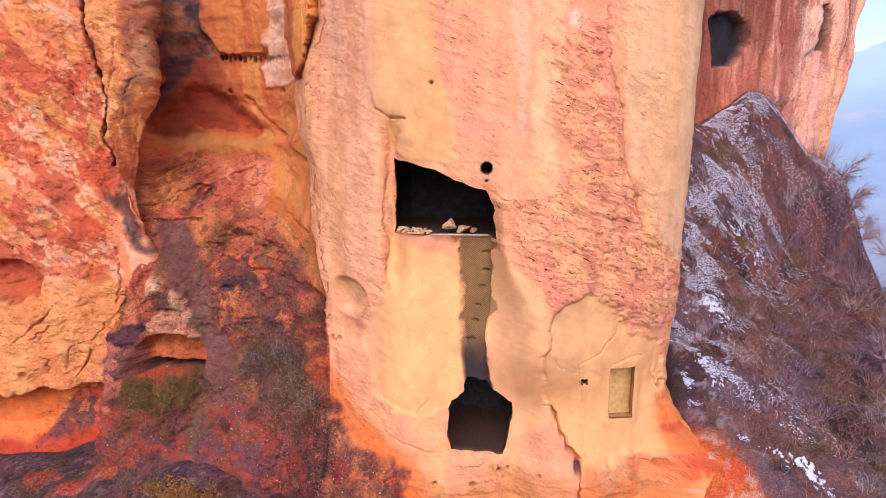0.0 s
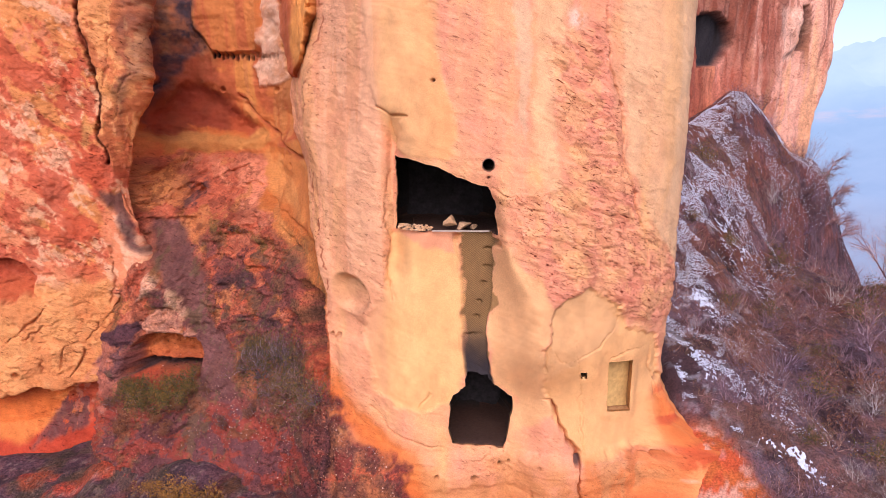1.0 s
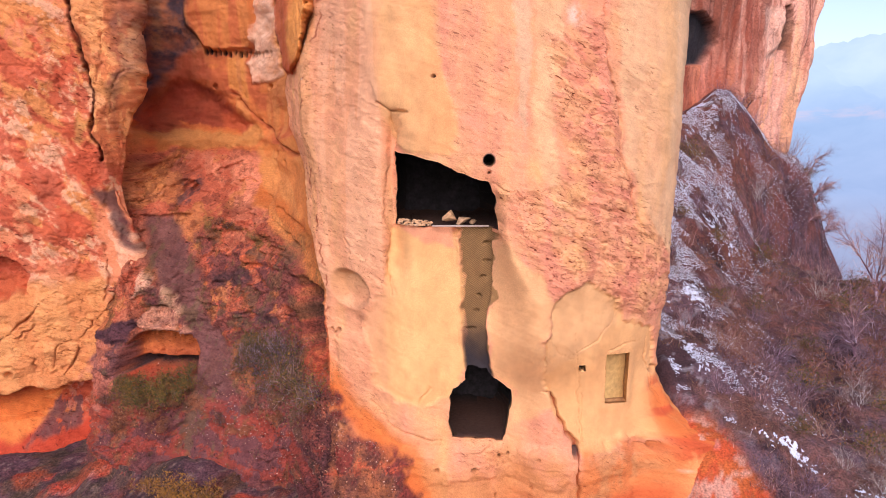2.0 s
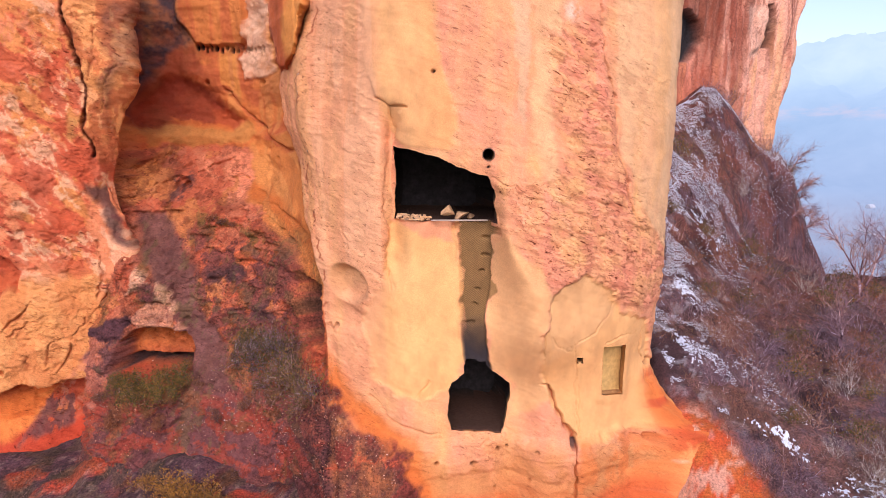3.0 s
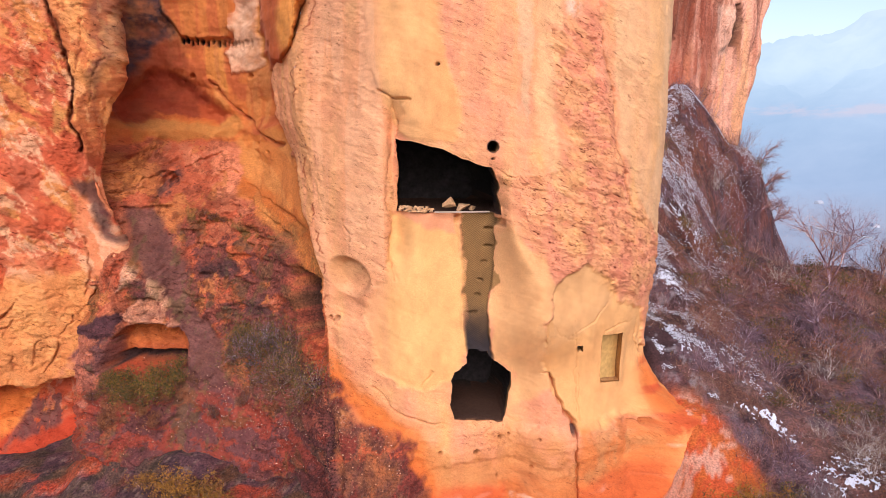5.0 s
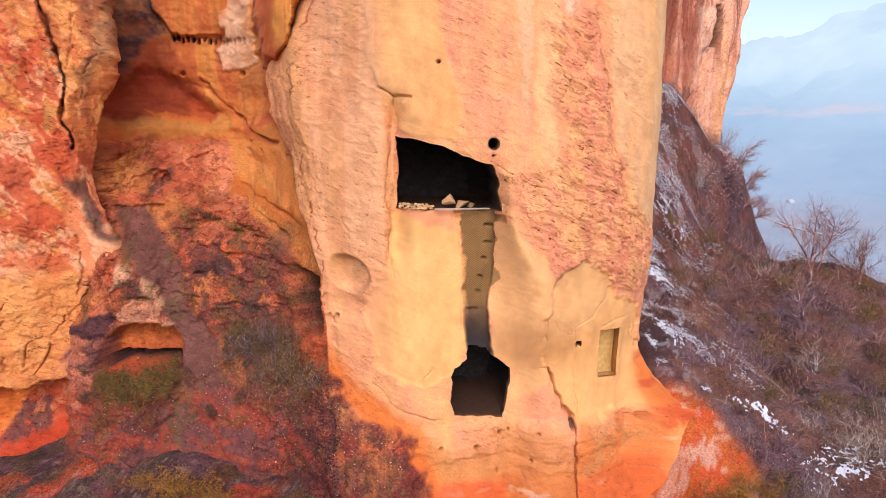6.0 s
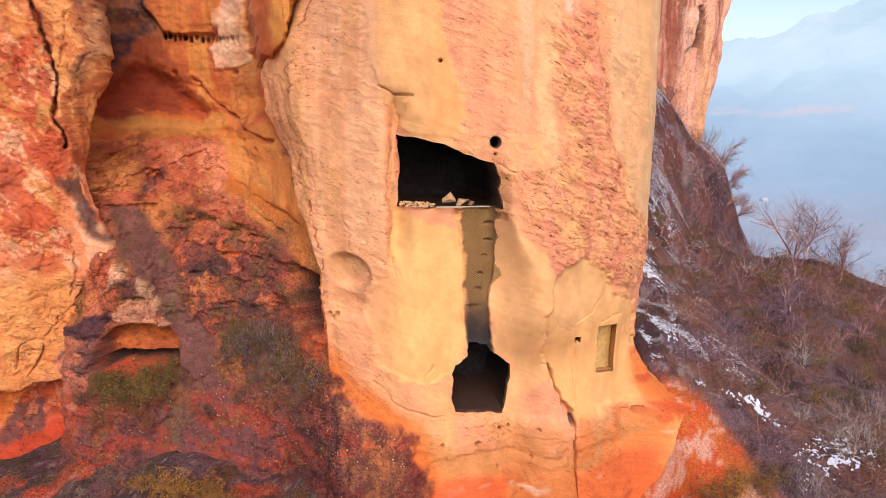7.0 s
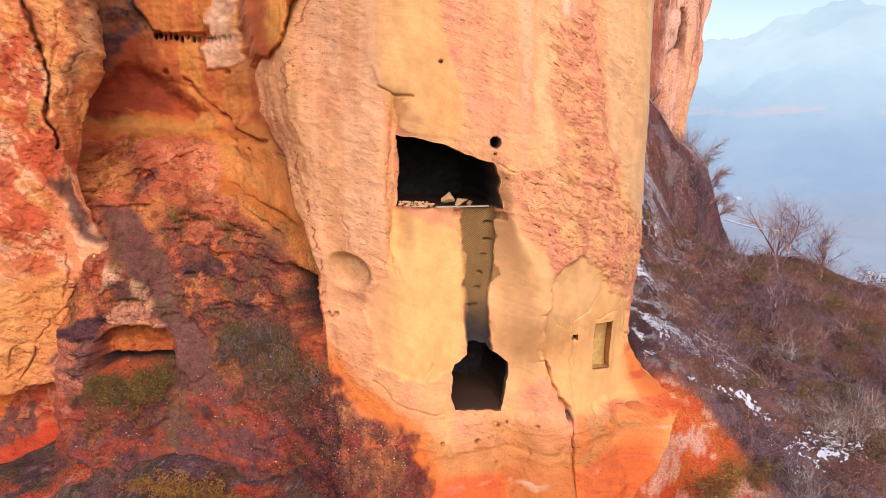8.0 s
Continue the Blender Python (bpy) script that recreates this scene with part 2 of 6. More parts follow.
# the foot of the rock in plan at 8 m height: x, y, lean of x and of y per metre of height, share of the apron
PLAN = [
    (-48, 22.0, 0, .05, 0), (-27, 27.3, 0, .05, 0), (-18.5, 28.8, 0, .05, 0), (-15.2, 29.7, 0, .05, 0), (-13.25, 30.7, 0.06, .03, .05),
    (-13.9, 33.2, 0.04, 0, .45), (-12.6, 36.0, 0, -.09, .92), (-9.0, 36.4, 0, -.12, 1), (-7.0, 34.8, 0, -.14, .95), (-5.6, 31.2, 0, -.1, .62),
    (-4.65, 26.6, -.05, .28, .1), (-3.9, 25.0, -.03, .15, 0), (-2.3, 23.4, 0, .04, 0), (-0.3, 21.9, 0, .05, 0), (2.4, 21.1, 0, .09, 0), (5.2, 22.0, .01, .09, 0),
    (7.5, 23.3, .05, .08, 0), (8.65, 25.2, .07, .08, 0), (8.9, 29.5, .1, 0, 0), (11, 38, 0, 0, 0), (16.5, 47, 0, 0, 0), (21.5, 51.8, .08, .04, 0),
    (25.8, 55.0, .14, .06, 0), (29.9, 58.0, .2, .05, 0), (32, 63, .22, 0, 0), (34, 90, .2, 0, 0),
]


def apron(z):
    return np.interp(z, (-4, 0, 3.4, 6.8, 9.2, 10.8, 11.8), (14.2, 12.0, 9.0, 6.3, 4.2, 1.6, 0))


def undercut(x, z):
    """How far the lower front of the pillar is cut back: the hewn wall under the cave, the foot, the jamb of the cave."""
    wall = 1.3 * smooth(-2.2, .6, x) * smooth(3.7 - 1.75 * smooth(5.5, 9.7, z), 1.4, x) * smooth(11.6, 9.5, z)
    foot = smooth(6.2, 3.2, z) * (1.7 * np.exp(-((x - 2.9) / 1.6) ** 2) + .5 * smooth(3.5, 4.7, x))
    jamb = .7 * np.exp(-((x + 1.65) / .35) ** 2) * smooth(13.8, 12.5, z) * smooth(7, 9, z)
    return wall + foot + jamb


def plan(u, z):
    """The bare wall at the place u along the plan and the height z."""
    p = np.array(PLAN)
    k = np.clip(np.floor(u).astype(int), 1, len(PLAN) - 3)
    t = (u - k)[..., None]
    a, b, c, d = p[k - 1], p[k], p[k + 1], p[k + 2]
    q = 0.5 * (2 * b + (c - a) * t + (2 * a - 5 * b + 4 * c - d) * t * t + (3 * b - a - 3 * c + d) * t ** 3)
    h = z - 8
    x = q[..., 0] + q[..., 2] * h
    y = q[..., 1] + q[..., 3] * h - np.clip(q[..., 4], 0, 1) * apron(z)
    return x, y + undercut(x, z) * smooth(10.6, 11.4, u)


# ---------- features of the rock face, in metres along x and z ----------
def ragged(pts, amount, seed, step=.22):
    """The same outline with broken edges: a few more corners on each side, pushed in or out a little."""
    chance, out = random.Random(seed), []
    for (ax, az), (bx, bz) in zip(pts, pts[1:] + pts[:1]):
        long = math.hypot(bx - ax, bz - az)
        n = max(1, round(long / step))
        for k in range(n):
            push = chance.uniform(-amount, amount) if k else 0
            out.append((ax + (bx - ax) * k / n - (bz - az) / long * push, az + (bz - az) * k / n + (bx - ax) / long * push))
    return out


CAVE = [(-1.63, 12.12), (-0.78, 11.92), (-0.24, 11.8), (0.38, 11.48), (1.32, 11.2), (1.59, 10.72), (1.75, 9.64), (1.05, 9.56), (0.3, 9.56), (-0.45, 9.6), (-1.63, 9.6), (-1.51, 11)]
LOWER = [(0.77, 4.68), (1.51, 4.6), (1.69, 4.28), (2.38, 3.76), (2.42, 3.28), (2.27, 2.48), (2.07, 1.92), (1.28, 2.04), (0.28, 2.16), (0.17, 2.52), (0.17, 3.56), (0.3, 3.88), (0.73, 4.24)]
CHANNEL = [(0.47, 9.6), (1.57, 9.64), (1.59, 8.48), (1.53, 7.32), (1.37, 6.4), (1.44, 5.36), (1.71, 4.24), (1.53, 3.96), (0.75, 4.12), (0.77, 4.52), (0.66, 5.08), (0.6, 5.68), (0.55, 7.24), (0.55, 8.4)]
NICHE = [(5.7, 5.16), (6.72, 5.04), (6.78, 3.08), (5.78, 3.28)]
ARCH = [(-13.15, 2.9), (-12.97, 3.44), (-12.82, 3.93), (-12.18, 4.42), (-11.34, 4.45), (-10.44, 4.14), (-10.05, 3.65), (-9.92, 2.9), (-11.42, 2.8)]
ARCH_SHADOW_SLIT = [(-13.15, 2.85), (-12.97, 3.3), (-11.96, 3.36), (-11.13, 3.24), (-9.95, 3.25), (-9.95, 2.9), (-11.13, 3.0), (-12.46, 3.0)]
SLAB = [(-11.75, 21), (-8.4, 21), (-8.3, 17.1), (-8.6, 16.68), (-10.88, 16.74), (-11.45, 17.45), (-11.8, 17.8)]
SEEP = [(-13.2, 21), (-11.7, 21), (-11.65, 17.9), (-11.3, 17.2), (-11.0, 16.75), (-12.2, 16.4), (-12.9, 15.55), (-13.2, 14.5), (-13.5, 12.9), (-13.8, 14.2), (-13.4, 15.7)]
HOOD = [(-13.6, 12.95), (-13.28, 13.94), (-12.53, 15.2), (-11.93, 15.3), (-10.81, 14.71), (-9.82, 13.73), (-9.1, 13.1), (-9.5, 12.7), (-12.0, 12.85), (-13.3, 12.6)]
LEDGE = [(-13.6, 12.6), (-12.0, 12.85), (-9.4, 12.72), (-8.8, 13.2), (-8.2, 12.5), (-8.65, 12.1), (-10.6, 11.98), (-13.6, 11.95)]
PALE_PATCH = [(-8.09, 21), (-7.1, 21), (-7.15, 16.5), (-7.0, 15.48), (-7.45, 15.13), (-8.59, 15.06), (-8.85, 15.97), (-8.5, 16.6), (-8.3, 17.2)]
OCHRE_FLANK = [(-8.5, 12.0), (-6.1, 12.5), (-5.0, 10.6), (-4.8, 9.3), (-4.3, 8.8), (-4.2, 5.0), (-5.2, 5.0), (-5.3, 7.2), (-6.5, 8.3), (-8.1, 9.5)]
MUD = [(-13.14, 9.11), (-11.8, 8.95), (-11.3, 8.2), (-10.8, 7.6), (-10.16, 6.8), (-10.2, 5.7), (-9.6, 4.8), (-8.6, 3.9), (-8.2, 2.4), (-6.9, 1.0), (-8.0, -.8), (-11.6, -.8), (-10.98, .7), (-10.1, 1.83), (-9.75, 3.1), (-10.15, 4.0), (-11.0, 5.2), (-11.76, 6.45), (-12.6, 7.64)]
CONE = [(-14.3, 4.4), (-13.04, 4.3), (-13.0, 3.1), (-13.44, 1.83), (-13.37, .3), (-17.5, -.6), (-16.77, .5), (-15.83, 1.9), (-15.1, 2.95)]
ARCH_RIM = [(-12.4, 4.9), (-12.11, 5.33), (-11.83, 5.54), (-11.13, 5.15), (-10.5, 4.75), (-10.0, 4.0), (-10.3, 3.95), (-10.6, 4.25), (-11.34, 4.55), (-12.18, 4.52)]
PALE_LUMP = [(-12.45, 7.1), (-11.9, 6.5), (-11.3, 6.2), (-10.75, 5.1), (-11.13, 5.05), (-11.62, 5.6), (-12.1, 6.1), (-12.5, 5.9)]
MOSS_BOULDER = [(-14.0, 4.35), (-13.33, 4.98), (-12.53, 5.05), (-12.32, 4.84), (-12.74, 4.2), (-13.95, 4.14)]
LNICHE = [(-19.5, 7.6), (-18.6, 7.6), (-17.6, 7.5), (-17.2, 7), (-17.28, 6.05), (-17.7, 6.15), (-18.06, 5.75), (-18.6, 6.0), (-19.5, 6.0)]
FARCAVE = [(17.56, 20.12), (18.55, 20.84), (20.3, 21.2), (22.06, 20.64), (22.5, 19.12), (21.28, 17.64), (17.88, 17.28)]
FARSLOT = [(29.3, 21.5), (29.4, 22.6), (30.3, 22.8), (30.65, 20.8), (30.4, 19.4), (29.6, 19.25)]
TONGUE = [(-6.85, 21), (-4.9, 21), (-4.75, 17.2), (-4.95, 16.2), (-5.15, 15.3), (-5.7, 14.85), (-6.6, 15.2), (-6.95, 15.9), (-6.95, 17.2)]
SQUARE = [(4.61, 4.88), (4.84, 4.88), (4.86, 4.64), (4.65, 4.64)]
CAVE, LOWER, CHANNEL, NICHE = ragged(CAVE, .035, 1), ragged(LOWER, .05, 2, .18), ragged(CHANNEL, .03, 3), ragged(NICHE, .015, 4)
ROUND = (1.34, 11.88, 0.185, 0.19)
STEPS = [(1.37, 9.04), (1.35, 8.44), (1.26, 7.88), (1.12, 7.24), (1.03, 6.72), (0.9, 6.08), (0.7, 6.04)]
SMALL = [(1.32, 11.48, .05), (-0.36, 14.48, .06), (-4, 5.56, .07), (-3.78, 5.56, .08), (-3.89, 5.44, .06), (1.89, 1.4, .08), (2.29, 1.52, .06), (7.27, 1.48, .14), (4.55, 1.66, .13), (8, 3.96, .14),
         (-7.31, 11.64, .13), (-7.66, 14.88, .15), (-10.63, 14.96, .12), (-11.3, 10, .22), (-17.99, 2.68, .15), (-6.6, 11.3, .12), (3.16, 0.4, .05), (0.97, 1.04, .09), (1.76, 0, .06), (-0.32, 1.08, .07), (3.43, 1.48, .05)]
CRACKS = [
    ([(-2.2, 13.7), (-1.75, 13.45), (-1.2, 13.4)], .07, .16),
    ([(-1.78, 13.45), (-1.66, 12.9), (-1.62, 12.3)], .06, .10),
    ([(-3.4, 9.2), (-3.2, 8.6), (-3.35, 8.1)], .05, .08),
    ([(-2.62, 9.3), (-2.55, 8.8)], .04, .06),
    ([(-1.96, 11.6), (-1.93, 10.2), (-1.89, 8.48), (-1.92, 7.16)], .05, .10),
    ([(5.15, 17), (5.3, 15.1), (5.76, 13.4), (5.82, 12.28), (6.14, 11.2), (6.6, 9.92)], .07, .13),
    ([(3.56, 7.28), (3.33, 6.48), (3.3, 5.76), (3.3, 4.92)], .04, .07),
    ([(4.24, 5.32), (4.63, 5.48), (5.22, 5.72), (5.7, 6.2), (6.05, 6.92)], .04, .06),
    ([(3.32, 3.92), (3.82, 3.44), (4.18, 2.4), (4.63, 1.76), (4.67, 0.4), (4.53, -1.12)], .09, .22),
    ([(-0.87, 3.12), (-0.82, 3.64), (-0.47, 3.96)], .04, .08),
    ([(-2.5, 3.2), (-1.61, 2.28), (-0.41, 2.04), (0.11, 2.04)], .05, .12),
    ([(7.59, 5.56), (7.65, 3.96), (7.91, 1.76)], .05, .08),
    ([(4.81, 3.72), (4.76, 1.8)], .04, .05),
    ([(1.37, 11.24), (2.2, 10.8), (3.1, 10.36)], .04, .07),
    ([(6.6, 9.92), (6.9, 8.88), (6.96, 8.48)], .05, .1),
    ([(7.49, 4.96), (7.8, 3.56), (7.95, 1.9), (7.7, 1.75), (6.16, 1.72), (4.92, 1.84)], .035, .07),
    ([(4.42, 6.08), (4.63, 4.32), (4.7, 1.84)], .03, .05),
    ([(0.32, 1.64), (1.1, 1.6), (1.8, 1.76), (2.6, 1.66), (3.39, 1.76)], .04, .08),
    ([(5.53, 5.12), (6.13, 5.44), (7.33, 5.44)], .04, .07),
    ([(3.6, 5.8), (4.1, 5.3), (4.74, 5.04)], .03, .05),
]
LCRACKS = [
    ([(-15.1, 20), (-14.97, 17.5), (-14.74, 16.8), (-14.43, 15.48), (-14.21, 14.36), (-14.39, 13.1), (-14.19, 11.63)], .13, .55),
    ([(-18.2, 4.1), (-17.53, 4.7), (-16.98, 5.12), (-16.51, 5.75)], .07, .2),
    ([(-17.46, 4.28), (-16.85, 4.7), (-16.51, 4.7)], .06, .16),
    ([(-16.36, 2.74), (-16.1, 3.65), (-15.64, 3.93)], .06, .2),
    ([(-16.03, 2.46), (-15.45, 3.16), (-15.32, 3.86), (-14.82, 4.63), (-14.3, 5.3), (-13.6, 6.1)], .07, .24),
    ([(-17.3, 3.6), (-17.0, 3.2), (-17.1, 2.6)], .05, .14),
    ([(-14.2, 7.9), (-14.1, 6.6), (-14.4, 5.6)], .10, .16),
    ([(-13.4, 6.4), (-13.7, 5.6), (-13.9, 4.9)], .12, .25),
    ([(-10.9, 10.6), (-10.3, 11.0), (-9.7, 11.1), (-9.3, 11.35)], .09, .25),
    ([(-10.3, 10.4), (-9.3, 10.3), (-8.6, 10.6)], .07, .2),
    ([(-12.6, 11.5), (-11.8, 11.2), (-11.3, 11.3)], .06, .16),
    ([(-9.8, 14.6), (-8.46, 13.3), (-7.25, 12.3), (-6.06, 11.77)], .14, .3),
    ([(-7.98, 9.81), (-6.61, 9.25), (-5.17, 8.48)], .14, .22),
    ([(-7.98, 9.46), (-6.8, 8.69), (-5.66, 8.06)], .12, .2),
    ([(-16.0, 17.2), (-15.4, 17.3)], .04, .08),
    ([(-14.0, 17.3), (-13.4, 17.25)], .05, .1),
    ([(-13.7, 16.8), (-13.9, 15.6), (-14.1, 14.6)], .07, .12),
    ([(-13.2, 15.4), (-13.6, 14.3), (-13.75, 13.3)], .06, .12),
]
LUMPS = [(-12.3, 6.3, 1.1, 1.5, .9), (-8.0, 7.4, .55, .45, .35), (-10.7, 6.6, 1.2, 1.4, .5), (-9.2, 8.6, 1.2, .8, .35), (-14.2, 2.4, .9, 1.8, .45), (-13.2, 3.4, .5, 1.2, .3),
         (-7.0, 6.6, .8, .8, .3), (-12.0, 8.3, .9, 1.0, -.45), (-16.6, 15.3, .9, 2.2, .25), (-17.2, 10.0, 1.4, 1.2, .3), (-13.2, 7.2, .7, .9, .3), (-3.3, 10.5, .9, 3.0, .12), (6.8, 13.5, 1.1, 4, .15)]


TOE = [(-7, 5.2), (-4.6, 4.3), (-3.9, 3.44), (-2.91, 2.5), (-1.75, 1.68), (-1.15, 0.9), (-0.8, 0), (-0.5, -1), (-0.3, -4), (-7, -4)]


def masks(x, z, u):
    """Shares of the face that several rules use: the great pillar, the flaking skin, the panels."""
    w = {}
    wx, wz = x + .15 * fbm(x * 1.1, z * 1.1, 3.1, 5, 5, .6), z + .15 * fbm(x * 1.1, z * 1.1, 8.4, 5, 6, .6)
    w["x"], w["z"] = wx, wz
    w["cx"], w["cz"] = .5 * (x + wx) + .06 * vnoise(x * 4.5, z * 4.5, 2, 13), .5 * (z + wz) + .06 * vnoise(x * 4.5, z * 4.5, 7, 14)
    w["wide"] = np.clip(.75 + .75 * fbm(x * 1.6, z * 1.6, 5, 3, 15), .2, 1.5)
    # the pillar's rough skin wraps round its flank, further back the higher up
    rim = np.interp(wz, (7, 8, 8.8, 10, 10.9, 13.2, 14.7, 16.3, 17.3, 19), (10.42, 10.35, 9.95, 9.65, 9.58, 8.85, 8.75, 9.72, 10.3, 10.45)) + .10 * fbm(z * 1.6, u, 4.4, 3, 8)
    front = smooth(-.07, .07, u - rim)
    w["rim"] = smooth(.10, .02, abs(u - rim)) * smooth(6.5, 7.5, z)
    w["flank"] = front * smooth(11.2, 10.4, u)
    w["pillar"] = front * smooth(18.0, 17.4, u)
    w["left"] = smooth(5.2, 4.7, u)
    w["alcove"] = 1 - front - w["left"]
    w["far"] = smooth(18.2, 19.5, u)
    skin = outline(wx, wz, [(2.9, 15.9), (3.6, 15.7), (5.1, 16.4), (5.6, 13), (6.69, 9.92), (8.6, 8.6), (8.6, 6.3), (6.9, 6.2), (6.01, 6.88), (4.99, 8.2), (4.2, 7.6), (3.6, 7.4), (2.4, 9.6), (1.61, 10.96), (3.4, 11), (4.01, 12)])
    w["skin"] = smooth(.25, -.25, skin) * w["pillar"]
    toe = -outline(wx, wz, TOE)
    w["toe"], w["toe_in"] = np.clip(toe, 0, 3), smooth(9.0, 10.4, u) * smooth(14.5, 13.5, u)
    w["toe_dark"] = smooth(.05, .4, toe + .3 * fbm(x * 1.4, z * 1.4, 0, 4, 7)) * w["toe_in"]
    w["tongue"] = smooth(.12, -.3, outline(wx, wz, TONGUE)) * smooth(7.6, 8.1, u) * (1 - front)
    w["ochre"] = smooth(.3, -.3, outline(wx, wz, OCHRE_FLANK)) * w["alcove"]
    w["panel"] = smooth(.06, -.06, outline(wx, wz, [(3.56, 7.28), (4.69, 7.92), (5.86, 7.28), (6.21, 6.28), (7.71, 5.88), (8.6, 1.9), (4.72, 1.52), (4.18, 2.32), (3.37, 3.84), (3.3, 5.76)])) * w["pillar"]
    dip = wz + .42 * x
    along = x - z * .3
    d1, d2 = fbm(along * 2.4, dip * 11, 0, 3, 18, .4), fbm(along * 1.7, dip * 8, 3, 3, 25, .4)
    w["hair"] = w["skin"] * np.maximum(smooth(.64, .76, d1), smooth(.74, .86, d2)) * smooth(-.45, -.2, fbm(x * .9, z * .9, 2, 3, 19))
    w["panel_l"] = smooth(.1, -.1, outline(wx, wz, [(-1.89, 9.52), (0.4, 9.52), (0.53, 7.24), (0.47, 5.68), (0.7, 4.92), (0.19, 3.68), (-0.84, 3.28), (-2.46, 3.84), (-2.87, 5.76), (-2.01, 7.8)])) * w["pillar"]
    w["mid"] = smooth(.15, -.15, outline(wx, wz, [(1.6, 9.3), (3.0, 8.3), (3.5, 7.2), (3.23, 5.8), (3.78, 3.44), (2.4, 2.2), (1.4, 2.0), (1.4, 6.2)])) * w["pillar"]
    w["lobe"] = smooth(.1, -.1, outline(wx, wz, [(-2.7, 18.5), (-0.75, 18.5), (-0.37, 15.96), (-0.17, 14.6), (0.28, 13.88), (0.25, 11.92), (-0.78, 12.16), (-1.58, 12.28), (-2.11, 13.32), (-2.53, 15.44)])) * w["pillar"]
    return w


def slot_share(u, z):
    """The dark cleft in the flank of the pillar, narrower towards its top."""
    return smooth(9.12, 9.25, u - .10 * np.clip(z - 5.6, 0, 2)) * smooth(10.38, 10.28, u) * smooth(4.6, 4.75, z) * smooth(7.1, 6.8, z)


def hollow(x, z, pts, depth, soft=.05):
    return depth * smooth(soft, -soft, outline(x, z, pts))


def row_of_sockets(x, z, u):
    k = np.round((x + 10.93) / .235)
    tall = .15 + .05 * np.sin(k * 3.1)
    return (abs(k - 7.5) < 8.2) * (u < 9) * smooth(1.15, .85, np.hypot((x + 10.93 - k * .235 - .05 * np.sin(k * 5.7)) / (.075 + .025 * np.sin(k * 1.9)), (z - 16.60 + .07 * (x + 10.93) - .06 * np.sin(k * 2.3)) / tall))


def relief(x, z, u, w):
    """How far the rock stands out from the bare wall."""
    wx, wz = w["x"], w["z"]
    P, L, A, Fr = w["pillar"], w["left"], w["alcove"], w["far"]
    r = .10 * fbm(x * .5, u * .9, z * .16, 4, 11) + (.015 + .03 * (L + A)) * fbm(x * 1.6, u * 3, z * 1.3, 4, 12)
    r = r + (A * (.12 + .08 * smooth(11.9, 10.9, z)) * smooth(-6.0, -7.4, x) + L * .09) * fbm(x * .8, 1.3, z * .95, 6, 14, .55) + (A * smooth(11.9, 11, z) * (1 - w["ochre"]) + L * .6 * smooth(3.9, 3.3, u)) * (.08 * smooth(.0, .05, fbm(x * .9, 6.6, z * 1.5, 5, 24, .6)) + .07 * smooth(.1, .14, fbm(x * 1.5 + .6 * z, 8.1, z * 2.1, 5, 74, .6))) + Fr * .4 * fbm(x * .6, 2.2, z * .12, 6, 15, .6)
    # beds of the sandstone, dipping a little
    dip = wz + .42 * x
    r = r + P * .008 * fbm(dip * 5, x * .35, 0, 3, 16) + (L * .010 + A * .022 * (1 - w["ochre"])) * fbm(x * .3, 4, z * 3.2, 3, 17)
    # flaking skin: thin plates that break off along the beds
    plate = fbm((x - z * .25) * 1.3, dip * 3.4, 0, 5, 28, .6)
    r = r + w["skin"] * (.03 + .03 * smooth(-.02, .03, plate) + .025 * smooth(.3, .35, plate) + .004 * fbm(x * 6, z * 6, 0, 3, 20))
    r = r - w["hair"] * .035
    pink = P * (1 - w["panel"]) * (1 - w["panel_l"]) * (1 - w["lobe"]) * (1 - w["mid"])
    r = r + pink * .018 * smooth(.12, .2, fbm(x * 1.6 + 3, dip * 4.4, 0, 4, 21, .6))
    # recessed panels and worn ledges of the pillar
    r = r - .10 * w["panel"] - P * .15 * smooth(.7, -.5, outline(wx, wz, [(3.3, 6.96), (4.71, 7.28), (5.89, 6.92), (7.9, 6.6), (8.6, 1.9), (4.72, 1.52), (4.18, 2.32), (3.41, 3.88)])) - .05 * w["panel_l"] + .05 * w["lobe"]
    r = r - P * hollow(wx, wz, [(-2.19, 13.76), (-1.21, 13.36), (-1.6, 12.6), (-1.8, 9.6), (-1.86, 7.28), (-1.99, 9.64), (-1.97, 12.2)], .07, .14)
    dish = np.hypot((x + 3.3) / .72, (z - 7.2) / .72 + .25 * (x + 3.3))
    r = r - P * .42 * smooth(1.03, .6, dish) - P * .16 * smooth(1.1, .4, np.hypot((x + 3.35) / .75, (z - 5.95) / .7))
    r = r + P * .28 * smooth(1.95, 1.6, wz + .35 * smooth(.5, -2, x)) * smooth(8, 4.6, x) + P * .5 * smooth(.2, -1.5, z) - P * .06 * smooth(.75, .55, wz) * smooth(.2, .45, wz)
    flare = np.interp(wz, (-2, 0, 1.45, 1.6, 2.4, 3.2, 4.4), (3.1, 2.9, 2.35, 2.1, 1.0, .4, 0)) + .2 * smooth(.12, .0, abs(wz - 1.55))
    r = r + smooth(15.75, 16.6, u) * smooth(18.0, 17.2, u) * (flare + .12 * fbm(x * 1.2, u * 4, z * 2.5, 4, 23) * smooth(4, 2, z))
    low = P * smooth(2.0, 1.4, wz)
    r = r + low * (.02 * fbm(x * .6, u * .5, wz * 4.5, 4, 29) + .03 * smooth(.0, .1, fbm(x * .9, 2.0, z * 2.2, 4, 30)))
    # an even face round the square niche
    even = smooth(.45, .1, outline(x, z, NICHE)) * P
    r = r * (1 - even) - .24 * even
